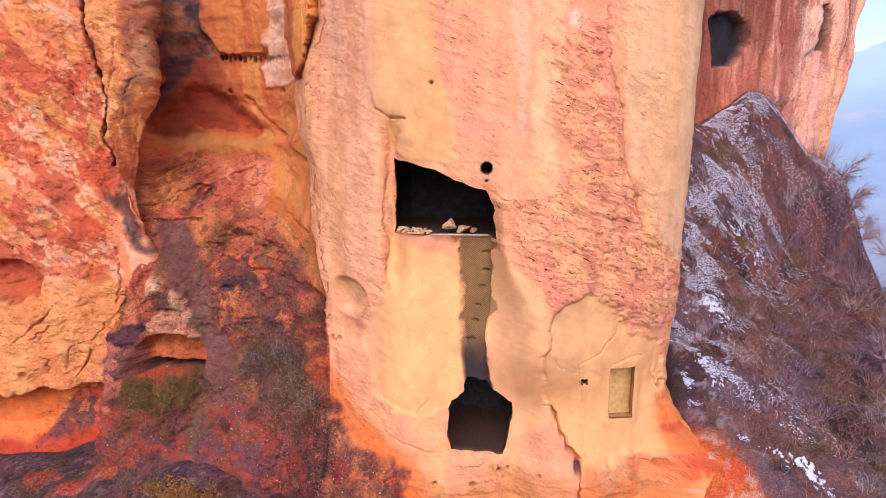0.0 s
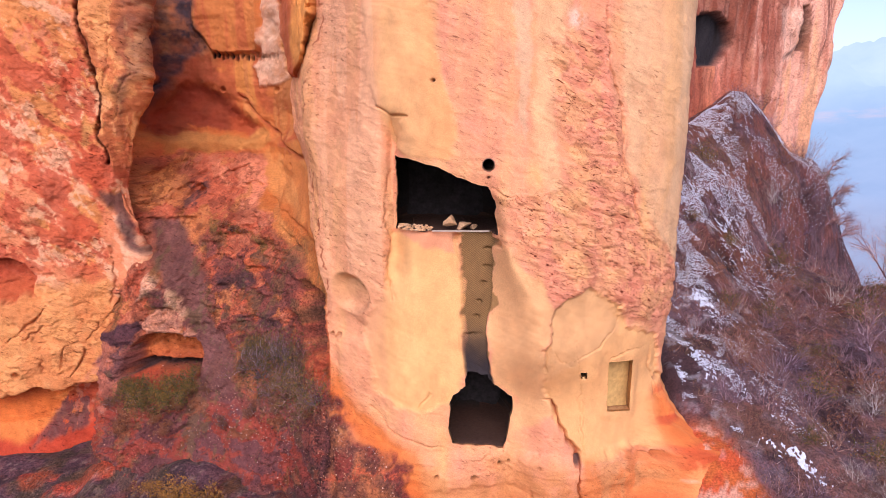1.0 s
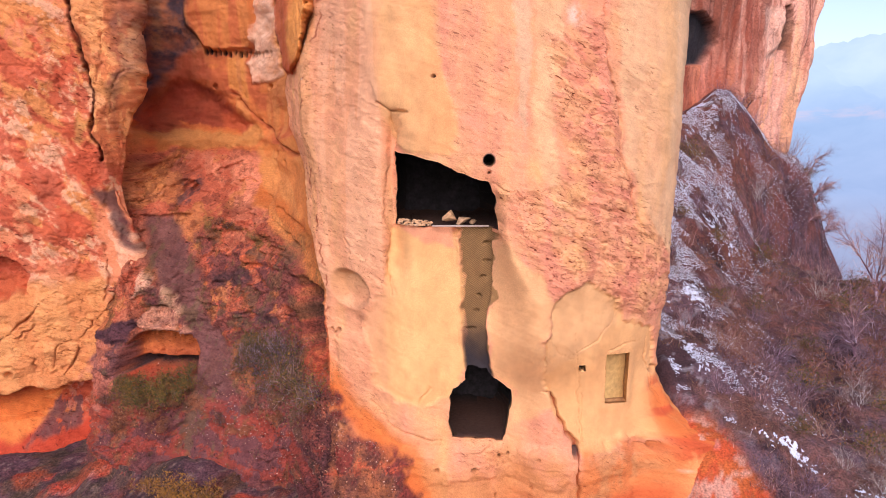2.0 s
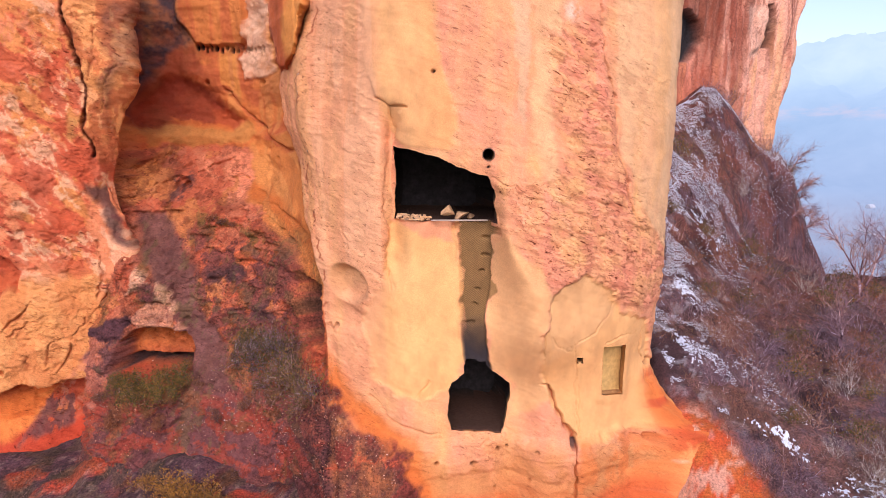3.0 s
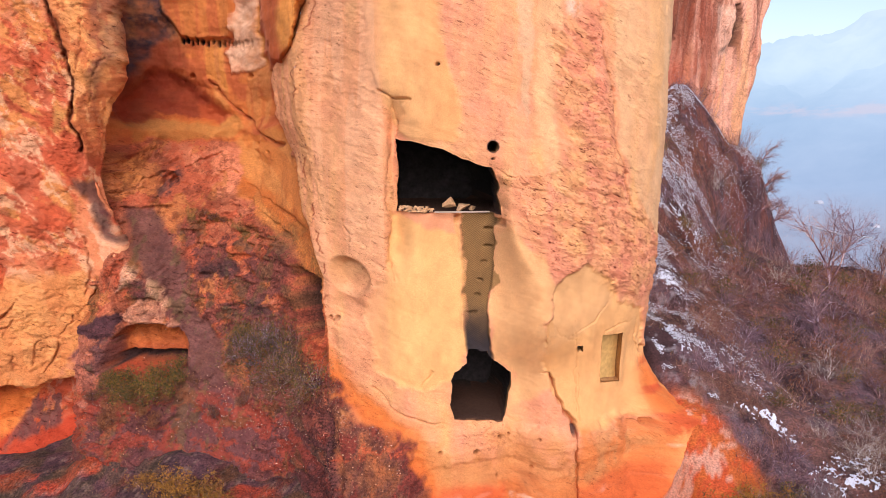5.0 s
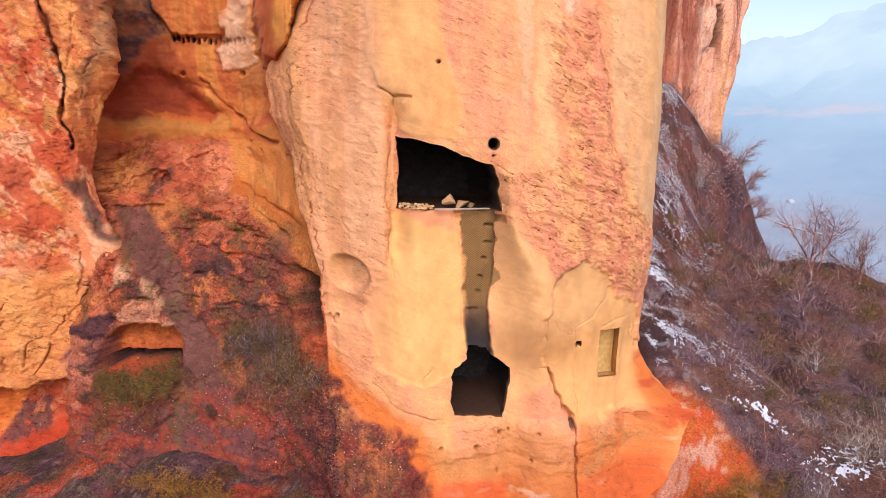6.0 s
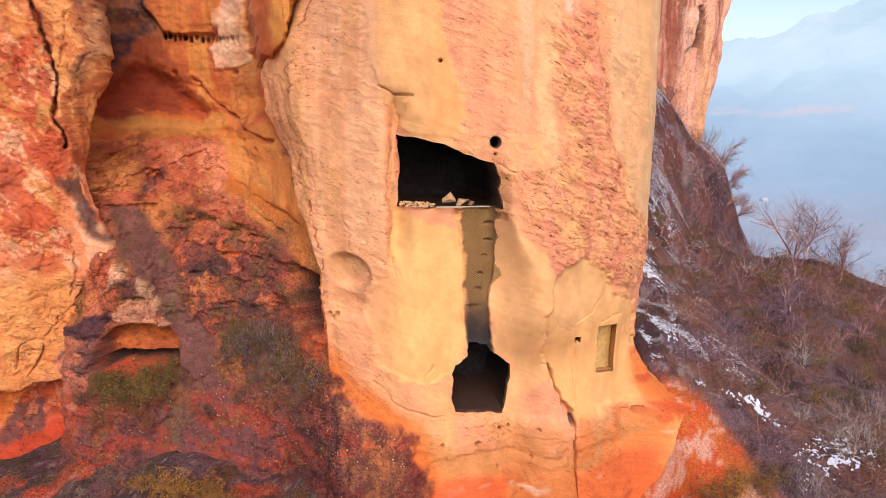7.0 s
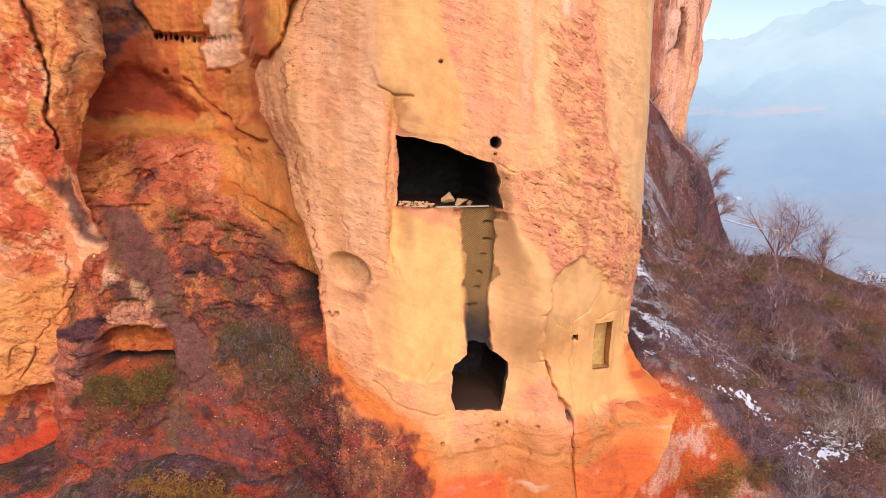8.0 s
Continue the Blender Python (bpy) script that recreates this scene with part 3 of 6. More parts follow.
    # tool-cut channel with footholds, the niche and little sockets
    for a in (.40, 1.70):
        r = r - P * .25 * smooth(1.1, .9, np.maximum(abs(x - a) / .10, abs(z - 9.36) / .13))
    r = r - P * hollow(x, z, CHANNEL, .24, .03)
    chisel = np.sin((z * 2.0 + x) * 46 + 3 * vnoise(x * 3, z * 3, 0)) * smooth(0, -.05, outline(x, z, CHANNEL))
    r = r + P * .008 * chisel
    for a, b in STEPS:
        r = r - .2 * smooth(1.2, .8, np.hypot((x - a) / .10, (z - b) / .055))
    for a, b, q in SMALL:
        r = r - (.25 + q) * smooth(1.2, .7, np.hypot((x - a) / q, (z - b) / q))
    for pts, wide, deep in CRACKS:
        r = r - P * deep * smooth(wide * w["wide"], 0, line_gap(w["cx"], w["cz"], pts))
    r = r - 1.6 * slot_share(u, wz)
    # the bay beside the pillar and the rock to its left
    for pts, wide, deep in LCRACKS:
        r = r - (L + A) * deep * smooth(wide * w["wide"], 0, line_gap(w["cx"], w["cz"], pts))
    for a, b, rx, rz, h in LUMPS:
        r = r + h * np.exp(-((wx - a) / rx) ** 2 - ((wz - b) / rz) ** 2)
    corner = smooth(3.2, 3.9, u) * smooth(5.3, 4.7, u)
    r = r + corner * (np.interp(wz, (7, 7.6, 9.0, 9.6, 10.4, 12.5, 13.2, 14.3, 15.3, 17), (.2, .3, 0, -.45, -.8, -.75, -.5, -.1, .12, 0)) + .06 * fbm(z * .8, u * 2, 3, 3, 9))
    r = r - A * hollow(wx * .5 + x * .5, wz * .5 + z * .5, ARCH, 1.2, .16) - A * hollow(wx * .5 + x * .5, z, ARCH_SHADOW_SLIT, .9, .06)
    r = r + A * .22 * smooth(.12, -.12, outline(wx, wz, ARCH_RIM)) + (A + L) * .12 * smooth(.3, -.3, outline(wx, wz, MOSS_BOULDER)) + (A + L) * .25 * smooth(.15, -.15, outline(wx, wz, PALE_LUMP))
    r = r - L * hollow(wx, wz, LNICHE, .7, .09)
    # a slab of the left rock stands proud beside the long crack
    r = r + L * .30 * smooth(-.06, .06, wx - np.interp(z, (11, 11.6, 13.1, 14.4, 15.5, 16.8, 20), (-14.0, -14.19, -14.39, -14.21, -14.43, -14.74, -15.1))) * smooth(10.6, 11.8, z)
    r = r - L * smooth(-14.0, -15.0, x) * 1.3 * smooth(2.0, 1.6, wz - .1 * (x + 17)) * smooth(-.9, .2, z)
    r = r + L * .06 * smooth(.02, .07, fbm((x - 1.3 * z) * .5, (1.3 * x + z) * 1.1, 0, 5, 88, .6)) * smooth(6.5, 8, z)
    # overhanging slab with a row of sockets, the scooped hood, its ledge
    r = r + A * .42 * smooth(.05, -.05, outline(wx * .4 + x * .6, wz * .4 + z * .6, SLAB)) - A * .5 * row_of_sockets(x, z, u)
    r = r + A * .12 * smooth(.06, -.06, outline(wx, wz, PALE_PATCH))
    r = r - A * .75 * smooth(.45, -.6, outline(wx, wz, HOOD)) + A * .35 * smooth(12.9, 12.3, wz) * smooth(10.6, 11.6, wz) * smooth(8.9, 8.3, u)
    r = r - A * .5 * smooth(.3, -.5, outline(wx, wz, SEEP)) * smooth(6.4, 5.8, u)
    # stepped breaks in the lower bay
    lower = A * smooth(12.0, 11.4, wz) * (1 - smooth(.15, -.15, outline(wx, wz, MUD))) * (1 - w["ochre"])
    step = fbm(x * .7 + .3 * z, 3.0, z * 1.6, 5, 89, .6)
    r = r + lower * (.12 * smooth(.0, .04, step) + .10 * smooth(.25, .29, step) - .08 * smooth(-.22, -.26, step))
    r = r - A * .5 * smooth(1.2, .4, np.hypot((x + 11.5) / .35, (z - 10.1) / .3))
    r = r + w["flank"] * (.25 + .35 * smooth(11, 13, z) * smooth(17, 15.5, z)) * smooth(6.5, 8, z) - .2 * w["rim"]
    r = r + w["flank"] * smooth(7, 9, z) * (.06 * fbm(x * 1.0, u * 2, z * .7, 4, 90, .5) + .03 * smooth(.0, .05, fbm(u * 7, 5.0, z * 1.8, 4, 91, .6)))
    # caves and slots of the far wall
    r = r - Fr * hollow(wx * .3 + x * .7, wz * .3 + z * .7, FARCAVE, .9, .1) - Fr * hollow(x, z, FARSLOT, 1.2, .07)
    r = r + Fr * .8 * smooth(.3, -.3, outline(wx, wz, [(28.2, 21.6), (29, 22.4), (29.2, 19), (27.9, 19)])) * 0.4
    return r


YELLOW, PINK, BEIGE = np.array((.70, .38, .155)), np.array((.68, .285, .165)), np.array((.61, .385, .225))
ORANGE, RED, RUST = np.array((.60, .165, .042)), np.array((.46, .062, .025)), np.array((.27, .062, .028))
DIRT, BLACK, OLIVE, PALE = np.array((.075, .038, .040)), np.array((.030, .026, .030)), np.array((.12, .105, .035)), np.array((.74, .55, .42))


def paint(x, z, u, w):
    """Colours of the rock: stains, beds, lichen and soot, and shade painted into holes and hollows."""
    c = np.zeros((*np.shape(x), 3)) + YELLOW
    wx, wz = w["x"], w["z"]
    P, L, A, Fr = w["pillar"], w["left"], w["alcove"], w["far"]

    def lay(colour, share):
        nonlocal c
        s = np.clip(share, 0, 1)
        k = s > .004
        f = s[k][:, None]
        c[k] = c[k] * (1 - f) + (colour[k] if np.ndim(colour) > 1 else colour) * f

    def blot(pts, soft=.12):
        return smooth(soft * .6, -soft * .6, outline(wx, wz, pts))

    streak = fbm(x * 2.1, 0.5, z * .10, 4, 31)
    mottled = fbm(x * 1.3, u, z * 1.3, 5, 32)
    dip = wz + .42 * x
    beds = fbm(dip * 2.2, x * .3, 0, 4, 33)
    lay(PINK, P * (.62 + .35 * streak + .25 * mottled) * (1 - w["panel_l"]))
    lay(YELLOW * 1.03, w["lobe"] * .85)
    lay(ORANGE * .55 + YELLOW * .45, w["lobe"] * smooth(-1.4, 0, x + .2 * mottled) * .5)
    lay(BEIGE, P * blot([(2, 18.5), (2.5, 18.5), (2.62, 12.6), (2.31, 13.6)], .1) * .8)
    lay(YELLOW * .8 + PALE * .2, P * blot([(2.7, 18.5), (4.2, 18.5), (3.6, 15.4), (3.45, 12), (4, 9), (3.06, 11.32), (2.78, 13.56)], .18) * .9)
    lay(PINK * np.array((1, .92, .95)), w["skin"] * (.40 + .3 * smooth(1.2, .2, abs(x - (5.2 + .22 * (13 - z)))) + .4 * mottled))
    lay(YELLOW * 1.03, w["skin"] * smooth(.15, .4, fbm(x * 1.7, dip * 2.5, 0, 4, 34)) * .4)
    lay(RUST * np.array((.9, 1.1, 1.1)), w["hair"] * .4)
    lay(BEIGE * np.array((1.1, 1.06, .95)), P * blot([(5.7, 18.5), (9.6, 18.5), (9.4, 9), (8.5, 8.3), (7.4, 9.28), (6.2, 11.6), (5.75, 14)], .15) * (.8 + .3 * streak))
    lay(YELLOW * 1.0, P * blot([(7.4, 18.5), (8.2, 18.5), (8, 12), (7.5, 10)], .3) * .55)
    lay(PALE, P * smooth(.45, .0, np.hypot((x - 4.15), (z - 16.4) * .9)) * smooth(-.3, .4, fbm(x * 4, z * 4, 0, 3, 41)))
    lay(YELLOW * np.array((1.0, 1.03, 1.0)), w["panel_l"] * .95)
    lay(BEIGE * np.array((1.10, .96, .74)), P * blot([(1.64, 9.44), (3.01, 8.28), (3.51, 7.2), (3.23, 5.8), (3.78, 3.44), (2.31, 2.48), (2.53, 3.76), (1.62, 4.44), (1.48, 6.2)], .15))
    lay(YELLOW * .98, w["panel"])
    lay(BEIGE * np.array((1.04, .93, .72)), w["panel"] * blot([(3.31, 7.56), (4.69, 8), (5.8, 7.2), (5.9, 6.2), (4.46, 5.2), (3.35, 4.64)], .2) * .8)
    lay(PINK * 1.05, P * blot([(0.51, 10.88), (2.22, 10.6), (2.8, 9.6), (1.77, 9.36), (1.68, 8.8), (1.59, 10.4)], .15) * .3)
    lay(PINK, P * blot([(-1.84, 9.56), (0.38, 9.56), (0.32, 8.76), (-0.63, 8.96), (-1.02, 9.2)], .12) * .8)
    lay(BEIGE * np.array((.5, .45, .3)), P * blot(CHANNEL, .04))
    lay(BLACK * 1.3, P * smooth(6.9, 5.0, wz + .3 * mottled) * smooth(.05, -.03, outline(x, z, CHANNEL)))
    lay(YELLOW * np.array((.62, .6, .4)), P * smooth(.02, -.03, outline(x, z, NICHE)))
    # round and square holes blackened, their shade painted on
    lay(BLACK * 2, P * smooth(1.1, .95, np.hypot((x - ROUND[0]) / ROUND[2], (z - ROUND[1]) / ROUND[3])))
    lay(BLACK * 3, P * smooth(.0, -.04, outline(x, z, SQUARE)))
    # dark lines painted along the cracks to strengthen their faint shading
    for pts, wide, deep in CRACKS:
        lay(RUST * np.array((1.2, 1.1, .9)), P * smooth(wide * .75 * w["wide"], .0, line_gap(w["cx"], w["cz"], pts)) * smooth(-.25, .15, mottled) * min(.9, 4.5 * deep))
    # little holes painted black for the shade inside them
    for a, b, q in SMALL:
        lay(BLACK * 1.6, smooth(1.15, .75, np.hypot((x - a) / q, (z - b) / q)) * (u < 17.5) * .85)
    # iron-red foot of the pillar
    lay(ORANGE * np.array((.8, 1.15, 1.4)), P * smooth(1.8, .6, wz + .5 * mottled) * .8)
    lay(ORANGE * np.array((.8, .8, .8)), P * smooth(.25, -.7, wz + .35 * beds - .5 * smooth(0, -3, x)) * .8)
    lay(PALE * .9, P * smooth(.25, .0, abs(wz + .55)) * smooth(.0, .4, fbm(x * 1.2, z * 3, 0, 3, 42)) * .6)
    lay(ORANGE * np.array((1.02, 1.2, 1.35)), w["toe_in"] * P * smooth(-.9, -.1, -outline(wx, wz, TOE)) * (.8 + .3 * mottled))
    lay(RED * np.array((1.1, 1.5, 1)), w["toe_in"] * smooth(.3, .0, abs(outline(wx, wz, TOE) + .25)) * .55)
    lay(YELLOW * .42 + PINK * .58, P * smooth(-1.7, -2.2, wx) * (1 - w["toe_in"] * smooth(-1.2, -.4, -outline(wx, wz, TOE))) * (.55 + .4 * streak))
    lay(YELLOW * .6 + PALE * .45, P * smooth(-1.8, -2.3, wx) * smooth(.12, .3, streak) * smooth(6, 9, z) * .3)
    # the dish is painted darker, its shade put into the colour
    lay(BEIGE * np.array((.95, .8, .7)), P * smooth(1.1, .9, np.hypot((x + 3.3) / .72, (z - 7.2) / .72 + .25 * (x + 3.3))) * .6)
    lay(RED * np.array((1.25, 1.6, 1.2)), P * blot([(-1.5, .9), (-1.0, .7), (-.5, -.2), (1.2, -.1), (2.0, -.4), (2.0, -2), (-1.3, -2)], .35) * .75)
    lay(ORANGE * np.array((1.0, 1.1, 1.2)), P * blot([(4.7, 1.7), (7.9, 1.7), (8.4, -2), (4.6, -2)], .2) * smooth(-.35, .2, mottled + .5 * streak) * .75)
    lay(RED * np.array((1.2, 1.5, 1.1)), P * blot([(4.6, -.2), (7.9, .2), (8.4, -2), (4.6, -2)], .4) * .6)
    lay(ORANGE * np.array((.95, .95, .8)), P * smooth(.5, .1, abs(line_gap(wx, wz, [(-4.1, 3.3), (-3.1, 2.6), (-2.1, 1.8), (-1.2, 1.1), (-.9, 0)]))) * .75)
    # upper left of the dish darker still, also painted shade
    lay(BEIGE * np.array((.80, .66, .50)), P * smooth(1.02, .9, np.hypot((x + 3.3) / .72, (z - 7.2) / .72 + .25 * (x + 3.3))) * smooth(6.8, 7.3, z - .5 * (x + 3.3)) * .55)
    foot = smooth(16.0, 16.4, u) * smooth(18.2, 17.6, u) * smooth(4.0, 2.8, wz + .3 * mottled)
    lay(ORANGE, foot)
    lay(RED, foot * smooth(.0, .35, fbm(x * .8, z * 2.4, u, 3, 36)) * .7)
    lay(YELLOW * np.array((1, .9, .8)), foot * smooth(-.1, .3, fbm(x * 1.6, u * 3, z * .4, 5, 64)) * .7)
    lay(PALE, foot * smooth(.2, .4, fbm(x * 1.1, z * 1.4, u, 4, 37)) * smooth(1.2, .6, z) * .6)
    # the dark flank behind the corner
    lay(RUST * .9, smooth(16.9, 17.3, u) * smooth(20.3, 19.4, u) * smooth(9, 7, z))
    # rock to the left: pale ochre sandstone with slanting red scales, runnels and a red hollow below
    along, across = (x - 1.3 * z) / 1.64, (1.3 * x + z) / 1.64
    scale_red = fbm(along * .55, across * 1.25, 2, 6, 38, .64)
    scale_fine = fbm(along * 1.6, across * 3.4, 5, 5, 97, .66)
    lay(YELLOW * np.array((.87, .61, .48)), L)
    lay(PINK * np.array((.90, .74, .62)), L * smooth(-.2, .25, fbm(x * .8, 4.0, z * .45, 6, 40, .66)) * .8)
    lay(PALE * np.array((.95, .76, .60)), L * smooth(.22, .38, fbm(along * .9, across * 2.0, 7, 6, 39, .66)) * .6)
    lay(RED * np.array((1.2, 1.9, 2.2)), L * smooth(.24, .29, scale_red + .35 * scale_fine) * smooth(6.0, 8, z) * .6)
    lay(RED * np.array((.95, 1.3, 1.4)), L * smooth(.38, .44, scale_red + .35 * scale_fine) * smooth(6.0, 8, z) * .7)
    for pts in ([(-16.9, 17.2), (-15.75, 16.9), (-14.9, 15.2), (-15.54, 14.6), (-16.4, 15.8)], [(-15.74, 13.4), (-14.91, 12.9), (-14.2, 10.8), (-14.5, 9.6), (-15.53, 11.8)], [(-15.66, 10.23), (-14.79, 8.5), (-15.2, 7.7), (-15.92, 8.9)], [(-14.6, 9.6), (-13.9, 8.6), (-13.6, 7.4), (-14.3, 7.8)]):
        lay(RED * np.array((1.1, 1.5, 1.5)), L * blot(pts, .35) * smooth(-.15, .05, scale_red + .6 * scale_fine) * .75)
    lay(OLIVE * np.array((2.4, 1.9, 1.6)), L * blot([(-14.95, 13.35), (-14.5, 13.1), (-14.84, 12.2), (-15.15, 12.4)], .2) * .5)
    slab_l = L * smooth(-.05, .05, wx - np.interp(z, (11, 11.6, 13.1, 14.4, 15.5, 16.8, 20), (-14.0, -14.19, -14.39, -14.21, -14.43, -14.74, -15.1))) * smooth(11, 12.2, z)
    lay(YELLOW * np.array((.92, .74, .62)), slab_l * (.75 + .3 * scale_red))
    lay(RUST * np.array((1.9, 1.9, 1.6)), slab_l * smooth(12.8, 11.8, wz) * .6)
    lay(RUST * np.array((1.6, 1.5, 1.2)), slab_l * smooth(.12, .26, fbm(x * 2.4, 3, z * .9, 5, 98, .65)) * .6)
    lay(YELLOW * np.array((.90, .72, .60)), L * smooth(7.0, 6.2, wz) * smooth(-13.9, -14.6, wx) * .9)
    lay(ORANGE * np.array((1.0, 1.2, 1.5)), L * smooth(6.9, 6.3, wz) * smooth(-13.9, -14.6, wx) * smooth(-.05, .35, fbm(x * 1.1, 2, z * .5, 5, 99, .65)) * .5)
    lay(RED * np.array((1.0, 1.5, 1.6)), L * blot([(-15.39, 7.36), (-14.47, 7.29), (-14.42, 6.59), (-14.94, 6.38), (-15.32, 6.73)], .15) * .6)
    lay(RUST * .5, L * smooth(.11, .03, line_gap(w["cx"], w["cz"], LCRACKS[0][0])) * .95)
    for pts, wide, deep in LCRACKS[1:]:
        lay(RUST * np.array((1.0, .9, .8)), (L + A) * smooth(wide * .75 * w["wide"], .0, line_gap(w["cx"], w["cz"], pts)) * .65)
    lay(RED * np.array((.9, 1, 1)), L * smooth(.1, -.1, outline(wx, wz, LNICHE)) * .75)
    lay(ORANGE * np.array((1, .95, .8)), L * smooth(2.0, 1.6, wz - .1 * (x + 17)) * smooth(-13.6, -14.4, wx))
    lay(YELLOW * np.array((.95, .62, .4)), L * smooth(2.0, 1.6, wz - .1 * (x + 17)) * smooth(-13.6, -14.4, wx) * smooth(.0, .3, fbm(x * .5, 3, z * 2.4, 4, 100)) * .6)
    lay(RUST * np.array((1.4, 1.0, .8)), L * smooth(2.0, 1.8, wz - .1 * (x + 17)) * smooth(1.2, 1.6, wz - .1 * (x + 17)) * smooth(-13.6, -14.4, wx) * .6)
    lay(RED, L * smooth(-.1, -.4, wz - .1 * (x + 17)) * smooth(-13.6, -14.4, wx))
    # the bay: rusty back, black seep at the corner, slab with sockets, red hood over a pale ledge
    n1, n2, n3 = fbm(x * 1.4, 9, z * 1.4, 6, 45, .7), fbm(x * .7, 11, z * .6, 6, 46, .68), fbm(x * 2.2, 13, z * 1.7, 6, 48, .7)
    wash = fbm(x * 1.4, 3.3, z * .12, 4, 44)
    lay(ORANGE * np.array((.90, 1.05, 1.15)), A)
    lay(RUST * np.array((1.3, 1.2, 1.1)), A * smooth(-.1, .45, fbm(x * .45, 3, z * .6, 5, 43, .6)) * .65 * smooth(10.5, 11.8, z))
    lay(YELLOW * np.array((.78, .66, .5)), A * smooth(.0, .4, wash) * smooth(11.8, 12.6, z) * .55)
    lay(RUST * np.array((.9, .8, .8)), A * blot([(-13.4, 16.4), (-11.0, 16.7), (-10.6, 15.2), (-11.9, 15.35), (-12.6, 15.2), (-13.4, 13.8)], .3) * .75)
    lay(RED * np.array((.50, .62, .75)), A * blot(HOOD, .4) * .9)
    lay(RED * np.array((.95, 1.5, 1.2)), A * blot([(-10.6, 13.6), (-9.9, 13.7), (-9.1, 13.1), (-9.5, 12.7), (-10.6, 12.8)], .25) * .6)
    lay(YELLOW * np.array((.62, .50, .34)), A * blot(LEDGE, .14) * .85)
    lay(ORANGE * np.array((.9, .95, .8)), A * blot([(-12.2, 13.1), (-9.6, 12.9), (-9.4, 12.6), (-12.0, 12.75)], .1) * .6)
    slab = A * blot(SLAB, .07)
    lay(ORANGE * np.array((.80, 1.0, 1.05)), slab * .9)
    lay(RUST * np.array((1.5, 1.4, 1.2)), slab * smooth(.05, .35, wash) * .6)
    lay(YELLOW * np.array((.80, .60, .36)), A * blot([(-10.2, 16.5), (-9.0, 16.5), (-9.0, 14.2), (-9.8, 14.6)], .12) * smooth(-.1, .1, fbm(x * 5, 2, z * .12, 3, 101)) * .75)
    lay(PALE * np.array((.86, .72, .62)), A * blot(PALE_PATCH, .09) * (.75 + .3 * n1))
    # sockets filled with black in place of their inner shade
    lay(BLACK * 1.2, A * row_of_sockets(x, z, u))
    lay(PALE * np.array((.8, .6, .5)), A * smooth(1.35, 1.0, np.hypot((x + 7.6) / 1.2, (z - 16.6) / .3)) * .4 * smooth(-.2, .2, n1))
    tongue = smooth(.1, -.1, outline(wx, wz, TONGUE)) * A
    lay(RED * np.array((1.15, 2.0, 1.6)), tongue * .9)
    lay(YELLOW * np.array((.92, .72, .42)), tongue * smooth(-6.0, -5.6, x + .12 * np.sin(z * 2.4) - .05 * (z - 16)) * .85)
    lay(RED * np.array((.8, 1.1, .8)), tongue * smooth(15.7, 15.1, wz) * .7)
    lay(PINK * .95, tongue * smooth(-6.35, -6.7, x + .1 * (z - 16)) * .6)
    low = A * smooth(11.95, 11.75, wz)
    lay(PINK * np.array((.66, .50, .44)), low)
    lay(RED * np.array((.9, 1.35, 1.4)), low * smooth(.0, .3, n2) * .6)
    lay(PINK * np.array((.95, .82, .74)), A * blot([(-11.0, 11.6), (-8.3, 11.5), (-7.9, 9.4), (-8.7, 9.3), (-10.4, 10.4)], .25) * (.5 + .9 * n1))
    lay(ORANGE * np.array((.95, 1.3, 1.5)), A * blot([(-13.5, 11.6), (-12.7, 11.6), (-12.6, 10.2), (-13.4, 9.7)], .25) * .75)
    lay(RUST * np.array((1.5, 1.4, 1.4)), low * smooth(9.6, 8.8, wz) * smooth(-.05, .25, n1) * .75)
    lay(RED * np.array((.9, 1.35, 1.3)), low * smooth(9.4, 8.6, wz) * smooth(.15, .3, n3) * .6)
    lay(ORANGE * np.array((.8, 1.2, 1.4)), low * smooth(.15, .35, fbm(x * .9, 19, z * .7, 5, 68, .6)) * .55)
    lay(RUST * .45, low * smooth(.3, .42, fbm(x * 1.6, 17, z * 2.2, 6, 66, .7)) * .5)
    lay(RUST * .8, A * smooth(9, 9.6, z) * smooth(11.6, 11.2, z) * smooth(.035, .012, abs(fbm(x * .9 - z * .5, 5, z * 1.6, 4, 67))) * smooth(-.1, .1, n2) * .8)
    lay(YELLOW * np.array((.80, .60, .40)), A * blot(OCHRE_FLANK, .2) * .9)
    lay(ORANGE * np.array((.8, .85, .75)), A * smooth(.32, .0, abs(line_gap(wx, wz, LCRACKS[12][0]) - .12)) * .6 + A * blot(OCHRE_FLANK, .2) * smooth(.05, .3, fbm(along * .4, across * 2.2, 3, 4, 102)) * .5)
    lay(RED * np.array((.8, 1.0, .9)), A * smooth(7.6, 6.4, wz) * smooth(-5.2, -4.7, wx) * .6)
    lay(RUST * np.array((1.3, 1.2, 1)), A * smooth(.16, 0, line_gap(wx, wz, LCRACKS[11][0])) * .7)
    lay(np.array((.050, .030, .036)), (A + L * .6) * blot(SEEP, .3) * (.8 + .25 * n1))
    lay(RUST * .5, A * blot([(-13.4, 14.5), (-12.9, 15.5), (-12.4, 15.2), (-13.2, 13.5)], .3) * .6)
    # dark moss, mud and dirt that creep up from the foot
    lay(DIRT * np.array((2.3, 1.5, 1.2)), (A + L) * smooth(.16, .26, n2 + .45 * n1 + .25 * smooth(6, 3, z)) * smooth(9.0, 7.4, wz) * smooth(-14.0, -13.2, wx) * smooth(-5.0, -6.0, wx - .5 * np.clip(5 - z, 0, 3)) * .85)
    lay(np.array((.140, .060, .052)) * (1 + .25 * n1 + .2 * n2)[..., None], A * blot(MUD, .34) * .92)
